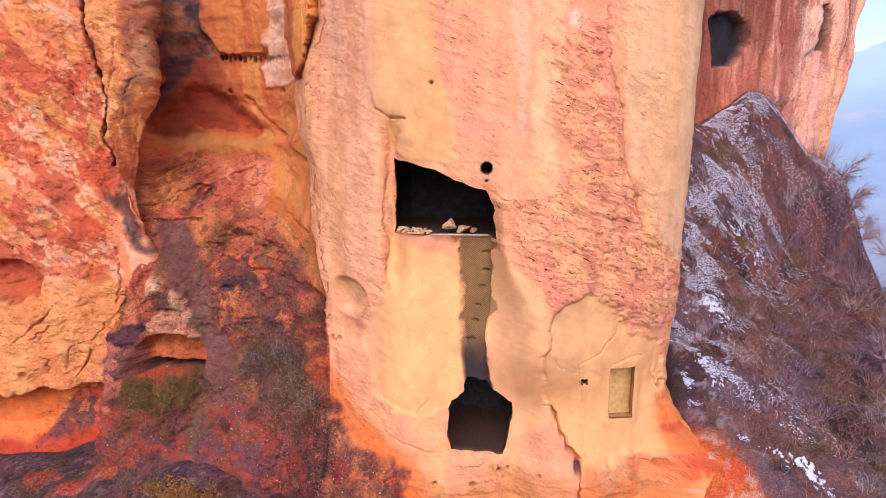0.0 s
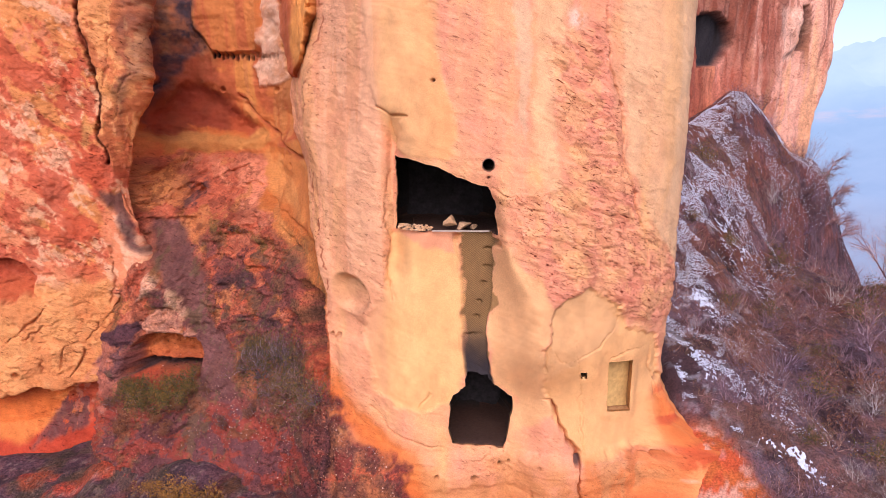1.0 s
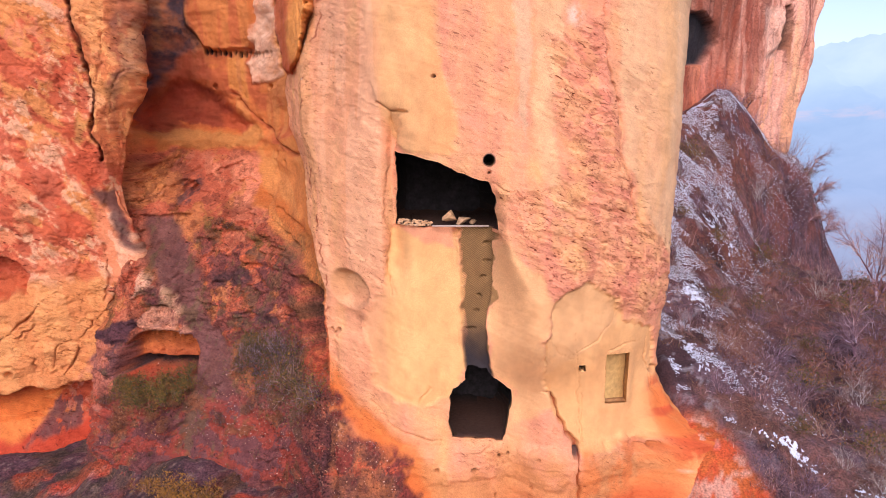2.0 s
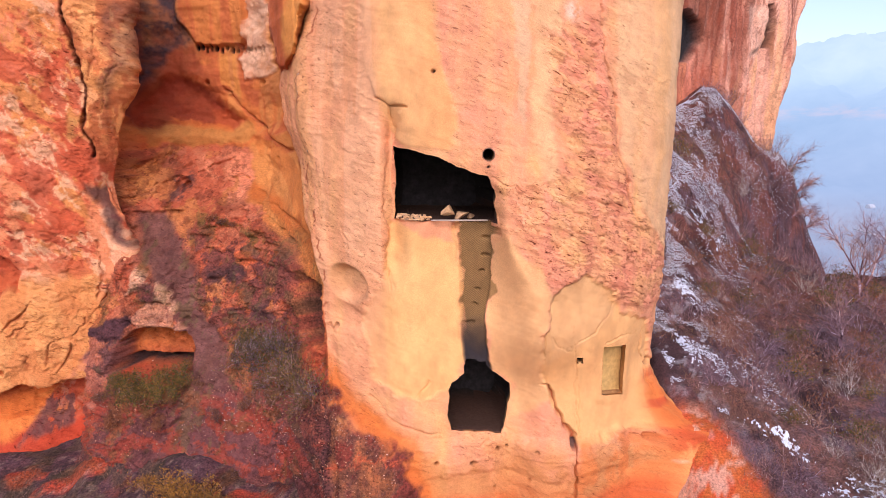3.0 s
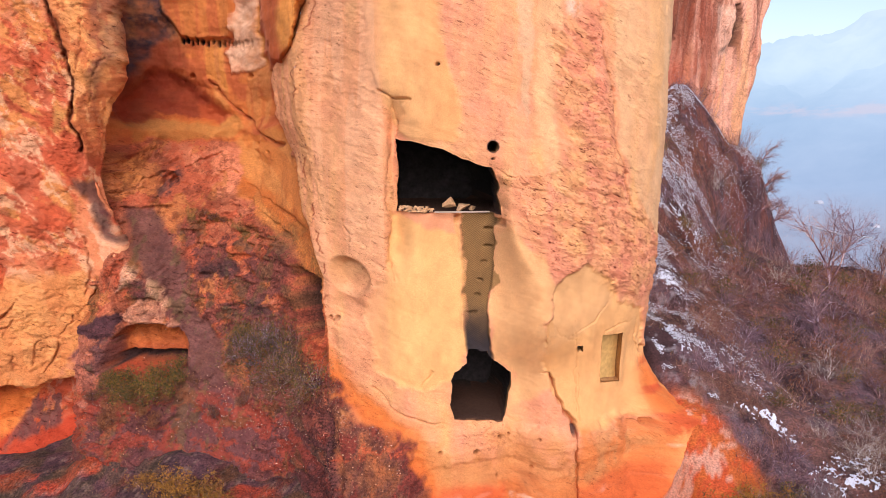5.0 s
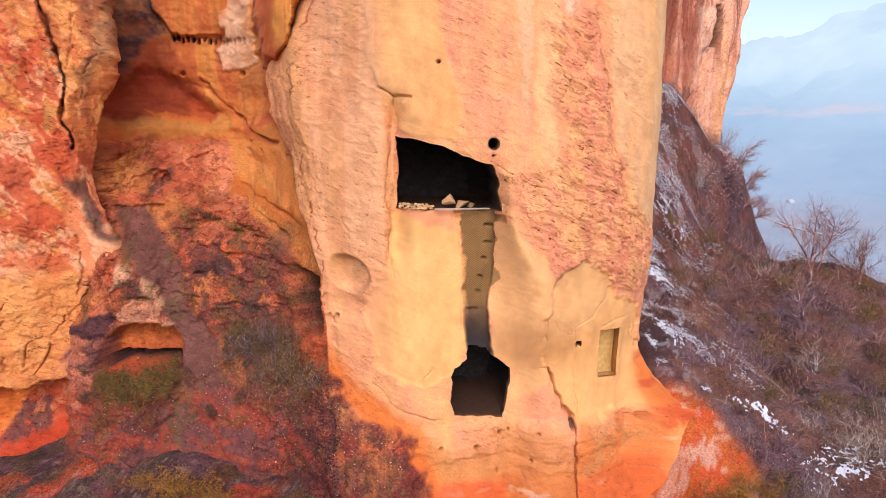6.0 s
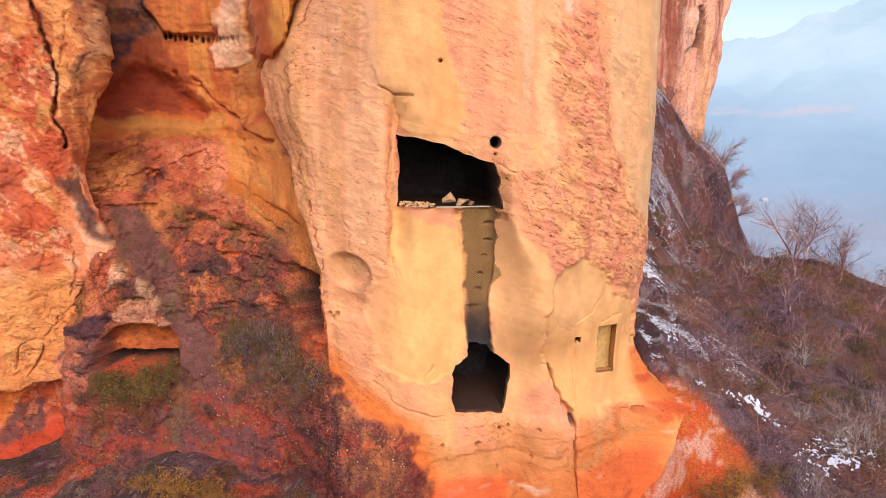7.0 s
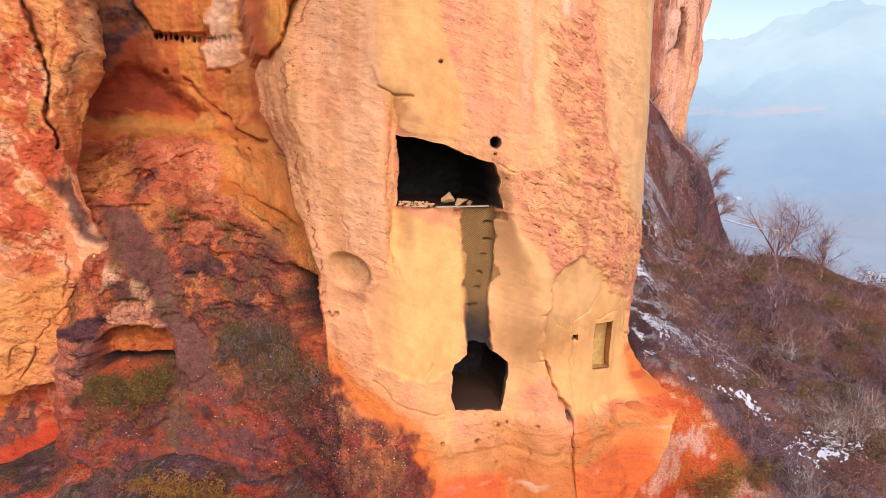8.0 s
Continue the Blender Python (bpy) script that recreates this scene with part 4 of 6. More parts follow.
    lay(DIRT * .9, L * blot([(-14.5, 10.44), (-13.79, 10.3), (-13.3, 8.97), (-13.2, 7.64), (-13.61, 7.92), (-14.03, 9.39)], .25) * .85)
    lay(PALE * np.array((.86, .66, .54)), (A + L) * blot(PALE_LUMP, .12) * smooth(-.45, .0, n3) * .85)
    lay(DIRT * np.array((1.3, .9, .9)), (A + L) * blot([(-12.2, 6.3), (-11.6, 6.2), (-11.5, 5.6), (-12.2, 5.5)], .2) * .8)
    for pts in ([(-12.05, 10.4), (-11.2, 10.8), (-10.9, 10.2), (-11.1, 9.5), (-11.9, 9.4)], [(-9.61, 6.66), (-7.98, 6.87), (-7.87, 6.24), (-8.59, 5.96), (-9.47, 6.24)], [(-8.79, 5.12), (-6.57, 5.82), (-6.53, 4.98), (-7.98, 4.77)], [(-8.4, 3.9), (-6.9, 4.3), (-4.9, 4.2), (-4.6, 3.5), (-5.2, 2.8), (-8.2, 2.7)]):
        lay(DIRT * np.array((1.0, 1.0, 1.0)), A * blot(pts, .3) * smooth(-.3, .1, n1) * .8)
    lay(OLIVE * np.array((1.6, 1.1, .8)), A * blot([(-10.59, 9.0), (-8.85, 8.8), (-7.2, 8.1), (-7.35, 7.7), (-8.99, 8.2), (-10.24, 8.4)], .18) * smooth(-.2, .1, n3) * .7)
    lay(RED * np.array((1.1, 1.9, 1.6)), A * blot([(-8.46, 7.3), (-7.61, 7.57), (-7.4, 7.15), (-7.93, 6.8), (-8.27, 6.94)], .08) * .9)
    lay(DIRT * np.array((2.0, 1.4, 1.35)), A * smooth(2.9, 1.4, wz + .5 * n2 + .3 * n1) * .85)
    lay(PINK * np.array((.66, .56, .62)), (A + L) * blot(CONE, .2) * (.65 + .7 * n1))
    lay(RED * np.array((.95, 1.1, 1.0)), (A + L) * blot(CONE, .2) * smooth(.05, .3, n3) * smooth(2.6, 1.4, z) * .8)
    lay(DIRT * np.array((1.5, 1.3, 1.3)), (A + L) * blot(CONE, .2) * smooth(.12, .3, n2 + .4 * n1) * .8)
    lay(RED * np.array((.75, .85, .85)), A * smooth(.25, .4, fbm(x * .7, 15, z * 1.6, 6, 49, .66)) * smooth(2.6, 1.6, z) * .6)
    lay(OLIVE * .9, A * smooth(.45, .6, n3 + .4 * n2) * smooth(9.2, 8.2, wz) * .4)
    lay(ORANGE * np.array((.80, .80, .85)), A * smooth(.08, -.08, outline(wx, wz, ARCH)) * .95)
    lay(RED * np.array((.55, .7, .8)), A * smooth(.08, -.08, outline(wx, wz, ARCH)) * smooth(3.9, 3.3, wz) * .5)
    lay(PALE * np.array((.80, .50, .40)), A * blot(ARCH_RIM, .08) * smooth(-.4, .2, n3) * .8)
    lay(RED * np.array((.95, 1.2, 1.2)), A * smooth(3.0, 2.85, z) * smooth(2.3, 2.6, z) * smooth(-13.1, -12.8, x) * smooth(-10.0, -10.3, x) * .85)
    lay(DIRT * np.array((1.2, .95, 1.05)), (A + L) * blot(MOSS_BOULDER, .1))
    # deep shadow line under the arch, painted black along its slot
    lay(BLACK * .9, A * smooth(.05, -.03, outline(wx * .5 + x * .5, z, ARCH_SHADOW_SLIT)) * .9)
    lay(DIRT * np.array((1.35, 1.05, .95)), w["toe_dark"] * (.85 + .3 * n1))
    lay(RED * .7, w["toe_dark"] * smooth(.15, .45, n1) * .4)
    lay(PINK * np.array((.75, .55, .5)), w["toe_dark"] * smooth(.15, .35, n2 + .3 * n3) * smooth(1.4, 2.2, wz) * .5)
    lay(RUST * np.array((2.0, 1.8, 1.5)), w["toe_dark"] * smooth(.07, .0, abs(wz - 1.05 - .06 * (x + 5) + .2 * n1)) * .7)
    lay(RUST * .55, w["rim"] * smooth(8, 8.6, z) * .7)
    lay(YELLOW * .45 + PINK * np.array((.57, .5, .5)), w["flank"] * smooth(7.5, 8.5, z) * (1 - w["rim"]) * .7)
    lay(YELLOW * np.array((1.02, 1.0, .95)), w["flank"] * smooth(.1, .3, fbm(u * 5, 3, z * .3, 4, 103)) * smooth(8, 9, z) * .5)
    lay(RUST * np.array((1.1, .9, .8)), P * smooth(.05, .01, abs(wx - np.interp(z, (8, 10, 13, 16, 19), (-4.25, -4.5, -4.75, -4.5, -4.4)) + .12 * fbm(z * 2.2, u, 6, 3, 104))) * smooth(-.1, .2, fbm(z * 2.6, 3, u, 3, 105)) * .8)
    # the cleft's inner shade is painted black
    slot = slot_share(u, wz)
    lay(BLACK, slot)
    # the far wall: streaked, darker towards the corner
    v1, v2 = fbm(x * 1.1, 21, z * .09, 5, 51, .65), fbm(x * .7 + 9, 22, z * .06, 5, 52, .6)
    lay(PINK * np.array((1.05, 1.3, 1.6)), Fr)
    lay(RUST * np.array((1.5, 2.0, 2.6)), Fr * smooth(.05, .25, v1) * .6)
    lay(YELLOW * np.array((1.05, .98, 1.3)), Fr * smooth(-.15, .1, v2) * smooth(20.5, 17, z + 3 * v1) * .9)
    lay(RUST * np.array((.65, .8, 1.1)), Fr * smooth(.1, .4, fbm(x * 1.9, 23, z * .12, 5, 54, .65)) * smooth(16, 20, z) * .7)
    lay(PALE * np.array((.95, .9, .9)), Fr * blot([(26.9, 22.4), (28.6, 22.6), (29.2, 22), (29.2, 18.6), (27.6, 18.4)], .3) * .4)
    lay(RED * np.array((1.1, 2.0, 2.6)), Fr * smooth(25.0, 22.8, x - .15 * (z - 14)) * smooth(20, 16, z) * .7)
    lay(RUST * np.array((1.1, 1.25, 1.6)), Fr * smooth(28.0, 25.5, x + .8 * v1) * smooth(11, 15, z) * (.55 + .5 * v1))
    lay(RUST * .6, Fr * smooth(24.6, 23.4, x) * smooth(17, 20, z) * .6)
    # far cave and slot are shallow; black paint gives their inner shade
    lay(BLACK * .8, Fr * smooth(.12, -.08, outline(wx * .3 + x * .7, wz * .3 + z * .7, FARCAVE)))
    lay(BLACK * .8, Fr * smooth(.08, -.08, outline(x, z, FARSLOT)))
    c = c * (1 + .10 * fbm(x * 3.1, u * 3, z * 2.3, 4, 60)[..., None])
    return np.clip(c, .01, .9)


def roughness(w):
    """How coarse the rock's grain is: rubbed panels are smooth, scaling skin and worn aprons rough."""
    calm = np.maximum(np.maximum(w["panel"], w["panel_l"]), np.maximum(w["lobe"], w["mid"]))
    return np.clip(.14 - .08 * calm + .08 * w["skin"] + w["alcove"] * (.08 + .26 * smooth(12.2, 10.5, w["z"])) + .10 * w["left"] + .5 * w["far"] + .4 * w["toe_dark"] + .05 * w["pillar"] * smooth(2.2, 1.2, w["z"]), .08, 1)


def grain_of(x, z, u, w):
    """Shares of flaking skin, lichen and grit, hair cracks, tool marks."""
    calm = np.maximum(np.maximum(w["panel"], w["panel_l"]), np.maximum(w["lobe"], w["mid"]))
    P, L, A, Fr = w["pillar"], w["left"], w["alcove"], w["far"]
    patchy = smooth(-.35, .25, fbm(x * .7, u, z * .5, 3, 95))
    flake = P * (1 - calm) * (.14 + .28 * patchy) + w["skin"] * .55 + .12 * w["flank"] + L * (.22 + .4 * patchy) + A * smooth(12.2, 11.6, z) * .5 * (1 - w["ochre"])
    flake = flake * (1 - .8 * P * smooth(7.0, 7.6, x) * smooth(8.6, 9.6, z))
    dark = A * smooth(9.4, 7.6, z + .8 * fbm(x * .8, z * .8, 1, 3, 96)) + w["toe_dark"]
    crack = .06 * P * (1 - calm) + L * .25 + A * .25 + Fr * .6
    hewn = P * smooth(.0, -.03, outline(x, z, CHANNEL)) * smooth(4.6, 5.4, z)
    return np.clip(np.stack([flake * (1 - hewn), dark * .6 * (1 - .75 * smooth(.1, -.15, outline(w["x"], w["z"], MUD)) * A) * (1 - smooth(.1, -.1, outline(x, z, ARCH))), crack * (1 - hewn), hewn], -1), 0, 1)


def mesh_from(name, verts, quads, material, colours=None, smooth_shade=True, grains=None):
    """One mesh out of arrays of places and four-cornered (or three-cornered) faces."""
    me = bpy.data.meshes.new(name)
    verts, quads = np.asarray(verts, np.float32), np.asarray(quads, np.int32)
    n, k = quads.shape
    me.vertices.add(len(verts))
    me.vertices.foreach_set("co", verts.ravel())
    me.loops.add(n * k)
    me.loops.foreach_set("vertex_index", quads.ravel())
    me.polygons.add(n)
    me.polygons.foreach_set("loop_start", np.arange(0, n * k, k, dtype=np.int32))
    me.polygons.foreach_set("use_smooth", np.full(n, smooth_shade))
    me.update(calc_edges=True)
    if colours is not None:
        layer = me.color_attributes.new("Col", "FLOAT_COLOR", "POINT")
        rgba = np.ones((len(verts), 4), np.float32)
        rgba[:, :np.shape(colours)[1]] = colours
        layer.data.foreach_set("color", rgba.ravel())
        if grains is not None:
            me.color_attributes.new("Grain", "FLOAT_COLOR", "POINT").data.foreach_set("color", np.asarray(grains, np.float32).ravel())
    me.materials.append(material)
    me.validate()
    return me


def grid_faces(n, m):
    i = np.arange(n * m).reshape(n, m)
    return np.stack([i[:-1, :-1], i[1:, :-1], i[1:, 1:], i[:-1, 1:]], -1).reshape(-1, 4)


def even_u(u0, u1, step):
    """Places along the plan about step metres apart."""
    u = np.linspace(u0, u1, 4000)
    x, y = plan(u, np.full_like(u, 8.0))
    s = np.concatenate([[0], np.cumsum(np.hypot(np.diff(x), np.diff(y)))])
    return np.interp(np.linspace(0, s[-1], int(s[-1] / step) + 2), s, u)


ROUND_HOLE = [(ROUND[0] + ROUND[2] * math.cos(k * math.pi / 8), ROUND[1] + ROUND[3] * math.sin(k * math.pi / 8)) for k in range(16)]
# rings of depth, growth, tone; tones fall inward, shade and soot as colour
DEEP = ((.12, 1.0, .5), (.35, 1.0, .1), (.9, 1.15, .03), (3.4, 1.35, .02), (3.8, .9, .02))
# niche and small holes darken inward too, their shade put into the colour
CUTS = [(CAVE, DEEP, SOOT_AND_SHADE), (LOWER, DEEP, SOOT_AND_SHADE), (NICHE, ((.2, 1.0, .7), (.45, .99, .45)), NICHE_ROCK), (SQUARE, ((.2, 1.0, .4), (.5, .9, .1)), SOOT_AND_SHADE), (ROUND_HOLE, ((.15, 1.0, .5), (.5, .95, .08), (1.2, .9, .03)), SOOT_AND_SHADE)]


def surface(U, Z):
    """Places on the finished rock, with the shares that its paint uses."""
    X, Y = plan(U, Z)
    w = masks(X, Z, U)
    r = relief(X, Z, U, w)
    a, b = plan(U + 2e-3, Z), plan(U - 2e-3, Z)
    tx, ty = a[0] - b[0], a[1] - b[1]
    n = np.hypot(tx, ty)
    return np.stack([X + r * ty / n, Y - r * tx / n - w["toe_in"] * np.clip(1.1 * w["toe"], 0, 2.4) - w["tongue"] * (2.3 + .25 * np.sin((X + 7) * 1.6)), Z], -1), X, w


def rock_wall(name, u, z, material, cuts=(), snaps=()):
    U, Z = np.meshgrid(u, z, indexing="ij")
    X, Y = plan(U, Z)
    cell = z[1] - z[0]
    for pts in (*[c[0] for c in cuts], *snaps):
        d = outline(X, Z, pts)
        e = 1e-3
        gx, gz = (outline(X + e, Z, pts) - d) / e, (outline(X, Z + e, pts) - d) / e
        near = (abs(d) < .62 * cell) & (U > 9)
        dxdu = (plan(U + 1e-3, Z)[0] - X) / 1e-3
        U = U - np.where(near, d * gx / np.where(abs(dxdu) < .3, 9e9, dxdu), 0)
        Z = Z - np.where(near, d * gz, 0)
        X, Y = plan(U, Z)
    V, X, w = surface(U, Z)
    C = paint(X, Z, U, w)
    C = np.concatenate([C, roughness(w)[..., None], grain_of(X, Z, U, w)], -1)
    faces = grid_faces(*U.shape)
    mid_x, mid_z = X.ravel()[faces].mean(1), Z.ravel()[faces].mean(1)
    front = U.ravel()[faces].mean(1) > 11
    gone = np.zeros(len(faces), bool)
    V, C = V.reshape(-1, 3), C.reshape(-1, 8)
    verts, cols, extra, backs = [V], [C], [], []
    count = len(V)
    for pts, rings, lining in cuts:
        caps = []
        hole = front & (outline(mid_x, mid_z, pts) < 0)
        gone |= hole
        f = faces[hole]
        edges = np.concatenate([f[:, [0, 1]], f[:, [1, 2]], f[:, [2, 3]], f[:, [3, 0]]])
        key = np.sort(edges, 1)
        _, first, times = np.unique(key, axis=0, return_index=True, return_counts=True)
        rim = edges[first[times == 1]]
        ids = np.unique(rim)
        where = {int(v): k for k, v in enumerate(ids)}
        ring = V[ids]
        mid = ring.mean(0)
        floor = ring[:, 2].min()
        last = ids
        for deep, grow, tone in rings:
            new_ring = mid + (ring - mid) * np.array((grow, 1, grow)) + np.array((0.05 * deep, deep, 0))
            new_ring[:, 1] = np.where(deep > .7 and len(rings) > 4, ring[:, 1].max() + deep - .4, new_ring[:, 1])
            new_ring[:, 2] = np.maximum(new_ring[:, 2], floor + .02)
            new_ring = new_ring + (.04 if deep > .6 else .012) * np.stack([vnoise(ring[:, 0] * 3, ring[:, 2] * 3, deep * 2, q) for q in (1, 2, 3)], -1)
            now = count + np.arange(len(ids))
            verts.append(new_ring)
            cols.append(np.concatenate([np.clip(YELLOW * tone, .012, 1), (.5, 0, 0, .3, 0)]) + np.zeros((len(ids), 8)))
            # floor brown fades with depth, inner shade put into the colour
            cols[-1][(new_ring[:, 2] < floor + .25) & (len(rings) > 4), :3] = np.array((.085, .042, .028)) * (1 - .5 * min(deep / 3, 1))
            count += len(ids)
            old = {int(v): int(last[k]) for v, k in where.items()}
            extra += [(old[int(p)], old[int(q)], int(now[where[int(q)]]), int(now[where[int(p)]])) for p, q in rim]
            last = now
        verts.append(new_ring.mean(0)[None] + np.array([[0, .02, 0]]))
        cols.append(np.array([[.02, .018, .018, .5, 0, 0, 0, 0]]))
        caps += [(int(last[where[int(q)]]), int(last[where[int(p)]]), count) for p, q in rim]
        count += 1
        backs.append((caps, lining))
    faces = faces[~gone]
    if extra:
        faces = np.concatenate([faces, np.array(extra)[:, ::-1]])
    V, C = np.concatenate(verts), np.concatenate(cols)
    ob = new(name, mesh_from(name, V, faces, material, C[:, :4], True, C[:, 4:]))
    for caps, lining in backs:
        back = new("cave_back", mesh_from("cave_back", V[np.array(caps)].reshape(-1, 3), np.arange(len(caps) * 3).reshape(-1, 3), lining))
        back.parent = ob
    return ob


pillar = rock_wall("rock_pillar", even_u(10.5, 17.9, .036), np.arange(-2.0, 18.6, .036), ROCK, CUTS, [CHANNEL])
tagged(pillar, "tall pale orange sandstone pillar with hewn caves and flaking skin", "cliff", kind="structure")
bay = rock_wall("rock_bay", even_u(4.6, 10.5, .046), np.arange(-3.0, 19.6, .046), ROCK)
tagged(bay, "rusty recessed cliff bay with dark seepage above a scree-worn apron", "cliff", kind="structure")
left_rock = rock_wall("rock_left", even_u(1.5, 4.6, .044), np.arange(-3.0, 19.6, .044), ROCK)
tagged(left_rock, "ochre sandstone cliff with red scales, runnels and a long crack", "cliff", kind="structure")
far_wall = rock_wall("rock_far", even_u(17.9, 24.0, .10), np.arange(-1.0, 28, .10), ROCK_FAR)
tagged(far_wall, "streaked red cliff wall with a dark square cave and a slot", "cliff", kind="structure")


# ---------- the ground: scree foot, wooded slope, the valley below ----------
def ground_height(x, y):
    base = np.interp(x, (-60, -30, -15.7, -11, -7, -3.3, 0, 3, 6, 9), (24, 25.6, 26.7, 25.4, 24.1, 22.8, 22.9, 23.3, 23.0, 22.0))
    d = y - base
    zl = -1.4 * smooth(-1.8, .8, x) + .35 - .9 * smooth(-13.2, -14.6, x) + np.where(d > 0, np.interp(x, (-14, -12, -4, -2), (.05, .12, .12, .3)) * np.minimum(d, 6), .62 * d)
    xw = np.interp(y, (10, 20, 26, 30, 38, 47, 52, 57, 64, 90), (7.5, 8.2, 9.2, 9.5, 11.5, 17, 22.5, 31, 36, 38))
    high = np.interp(y, (8, 15, 20, 22, 23, 26, 30, 34, 38, 42, 45, 50, 52, 53.5, 55, 58, 64, 90), (-5, -3.2, -1.2, .6, 1.8, 3.4, 4.4, 7, 10.2, 12.6, 13.6, 14.4, 13, 8, 0, -9, -20, -45))
    low = np.interp(y, (8, 15, 20, 24, 27, 30, 34, 39, 42, 45, 48, 52, 57, 90), (-5, -1.6, 0, .7, 1.9, 2.3, 3.1, 4.1, 4.1, 1.9, -2.0, -6.5, -10, -40))
    e = np.maximum(x - xw, -3) * np.interp(y, (38, 47), (.95, .68))
    zr = low + (high - low) * np.interp(e, (-3, 0, 3, 5, 6.4, 8.5), (1.1, 1, .72, .34, .07, 0)) - .17 * np.clip(e - 8, 0, 60) - .24 * np.clip(e - 13, 0, 60) - 3.5 * smooth(42.5, 46, y) * np.clip(e - 4.6, 0, 8)
    # the shoulder under the far wall, which breaks off steeply towards the valley
    brow = np.interp(x * 51 / np.maximum(y, 20), (14, 18, 20, 21.6, 22.8, 24.4, 26.4, 28.4, 29.4, 30.0, 31.2, 33, 40), (12, 13.0, 14.5, 15.7, 15.6, 13.8, 11.4, 10.4, 9.2, 7.4, 4.0, .3, -14)) + .12 * (y - 51)
    b = smooth(43.5, 50, y) * smooth(54.5, 52, y)
    zr = zr * (1 - b) + brow * b
    s = smooth(7.0, 9.5, x)
    z = zl * (1 - s) + zr * s
    r = np.hypot(x - 4, (y - 26) * np.where(y > 26, .8, 1))
    z = z - 1.7 * np.clip(r - 40, 0, 150) * smooth(40, 52, r) + .35 * fbm(x * .18, y * .18, 0, 4, 70) + .12 * fbm(x * .9, y * .9, 0, 3, 71)
    z = z - 1.0 * smooth(9.3, 8.2, x) * smooth(3.0, 5.5, x) * smooth(24.5, 22.5, y) * smooth(16, 19, y)
    z = z - .5 * smooth(-14.5, -12.5, x) * smooth(-2.5, -4.5, x) * smooth(22.5, 24.5, y)
    # a dark burrow under an overhang of turf
    z = z - 1.3 * smooth(1.0, .55, np.hypot((x - 15.9) / .7, (y - 36.6) / .8)) + .5 * np.exp(-((x - 15.9) / .9) ** 2 - ((y - 37.7) / .5) ** 2)
    return np.maximum(z, -135 + 4 * fbm(x * .004, y * .004, 0, 3, 72))


def ground_colour(x, y, z):
    c = np.zeros((*np.shape(x), 3)) + DIRT * np.array((1.0, 1.0, 1.05))
    a, b = fbm(x * .5, y * .5, z * .5, 6, 74, .65), fbm(x * 1.7, y * 1.7, z * 1.7, 5, 75, .65)

    def lay(colour, share):
        nonlocal c
        s = np.clip(share, 0, 1)[..., None]
        c = c * (1 - s) + colour * s

    lay(RUST * .7, smooth(.05, .5, a) * .7)
    lay(DIRT * .55, smooth(.0, .3, b) * .6)
    lay(np.array((.175, .112, .135)), smooth(8.5, 10.5, x) * smooth(-.35, .15, a + .5 * b) * .8)
    lay(np.array((.22, .10, .065)), smooth(9, 10.5, x) * smooth(.1, .35, fbm(x * .33, y * .33, z * .2, 5, 86, .6)) * .6)
    near = smooth(8.5, 6.5, x)
    lay(DIRT * np.array((2.3, 2.2, 2.5)), near * smooth(1, -2, x) * smooth(-.4, .2, b) * .6)
    lay(ORANGE * np.array((.95, .85, .8)), near * smooth(-1.5, .5, x + .4 * a) * smooth(14, 19, y))
    worn = .45 * fbm(x * .9, y * .9, z, 4, 76, .6)
    for cx, cy, rx, ry in ((-13.6, 25.9, 1.9, .55), (-7.6, 23.3, 1.6, .45), (-16.6, 26.6, .9, .5), (-3.2, 22.4, 1.2, .4)):
        lay(RED * np.array((1.15, 1.25, 1.25)), smooth(1.05, .8, np.hypot((x - cx) / rx, (y - cy) / ry) + worn) * .9)
        lay(PALE * np.array((.75, .6, .65)), smooth(.12, .0, abs(np.hypot((x - cx) / rx, (y - cy - .25) / ry) + worn - 1.1)) * smooth(cy - .1, cy - .4, y) * .6)
    lay(PALE * .6, near * smooth(.55, .66, fbm(x * 6, y * 6, z * 6, 3, 79)) * .35)
    toe = smooth(11.6, 10.9, x + .5 * a - .35 * (22 - y)) * smooth(6.8, 7.6, x) * smooth(24.4, 23.4, y) * smooth(18.4, 19.6, y)
    lay(ORANGE * np.array((.95, .8, .7)), toe * .95)
    lay(RED * np.array((1.25, 1.3, 1.1)), toe * smooth(-.15, .15, b) * .7)
    lay(PALE * np.array((.9, .75, .75)), toe * smooth(.25, .45, fbm(x * 1.1, y * 1.6, z, 5, 84, .65)) * .7)
    lay(OLIVE * .7, near * smooth(.15, .4, fbm(x * .8, y * .8, z, 5, 83, .62)) * smooth(0, -2, x) * .4)
    upper = smooth(9.5, 11, x) * smooth(30, 36, y)
    lay(DIRT * np.array((1.05, .85, .85)), upper * smooth(-.05, .2, b) * .6)
    lay(RUST * np.array((.95, 1.2, 1.5)), upper * smooth(.02, .25, fbm(x * .7, y * .7, z * .7, 5, 87, .65)) * .45)
    white = smooth(.46, .56, fbm(x * 1.5, y * 1.5, z * 1.2, 6, 77, .7))
    steep = np.hypot(ground_height(x + .3, y) - z, ground_height(x, y + .3) - z) / .3
    white = white * smooth(1.5, .7, steep)
    lay(np.array((.75, .79, .87)), white * smooth(8.5, 10.5, x) * smooth(70, 50, y) * (.06 + .2 * smooth(6, 1, x - .62 * y + 8)))
    # the burrow's dent is blackened, its shade put into the ground colour
    lay(BLACK, smooth(1.0, .7, np.hypot((x - 15.9) / .7, (y - 36.6) / .8)))
    far = smooth(70, 200, np.hypot(x, y))
    lay(np.array((.16, .17, .15)), far)
    return c


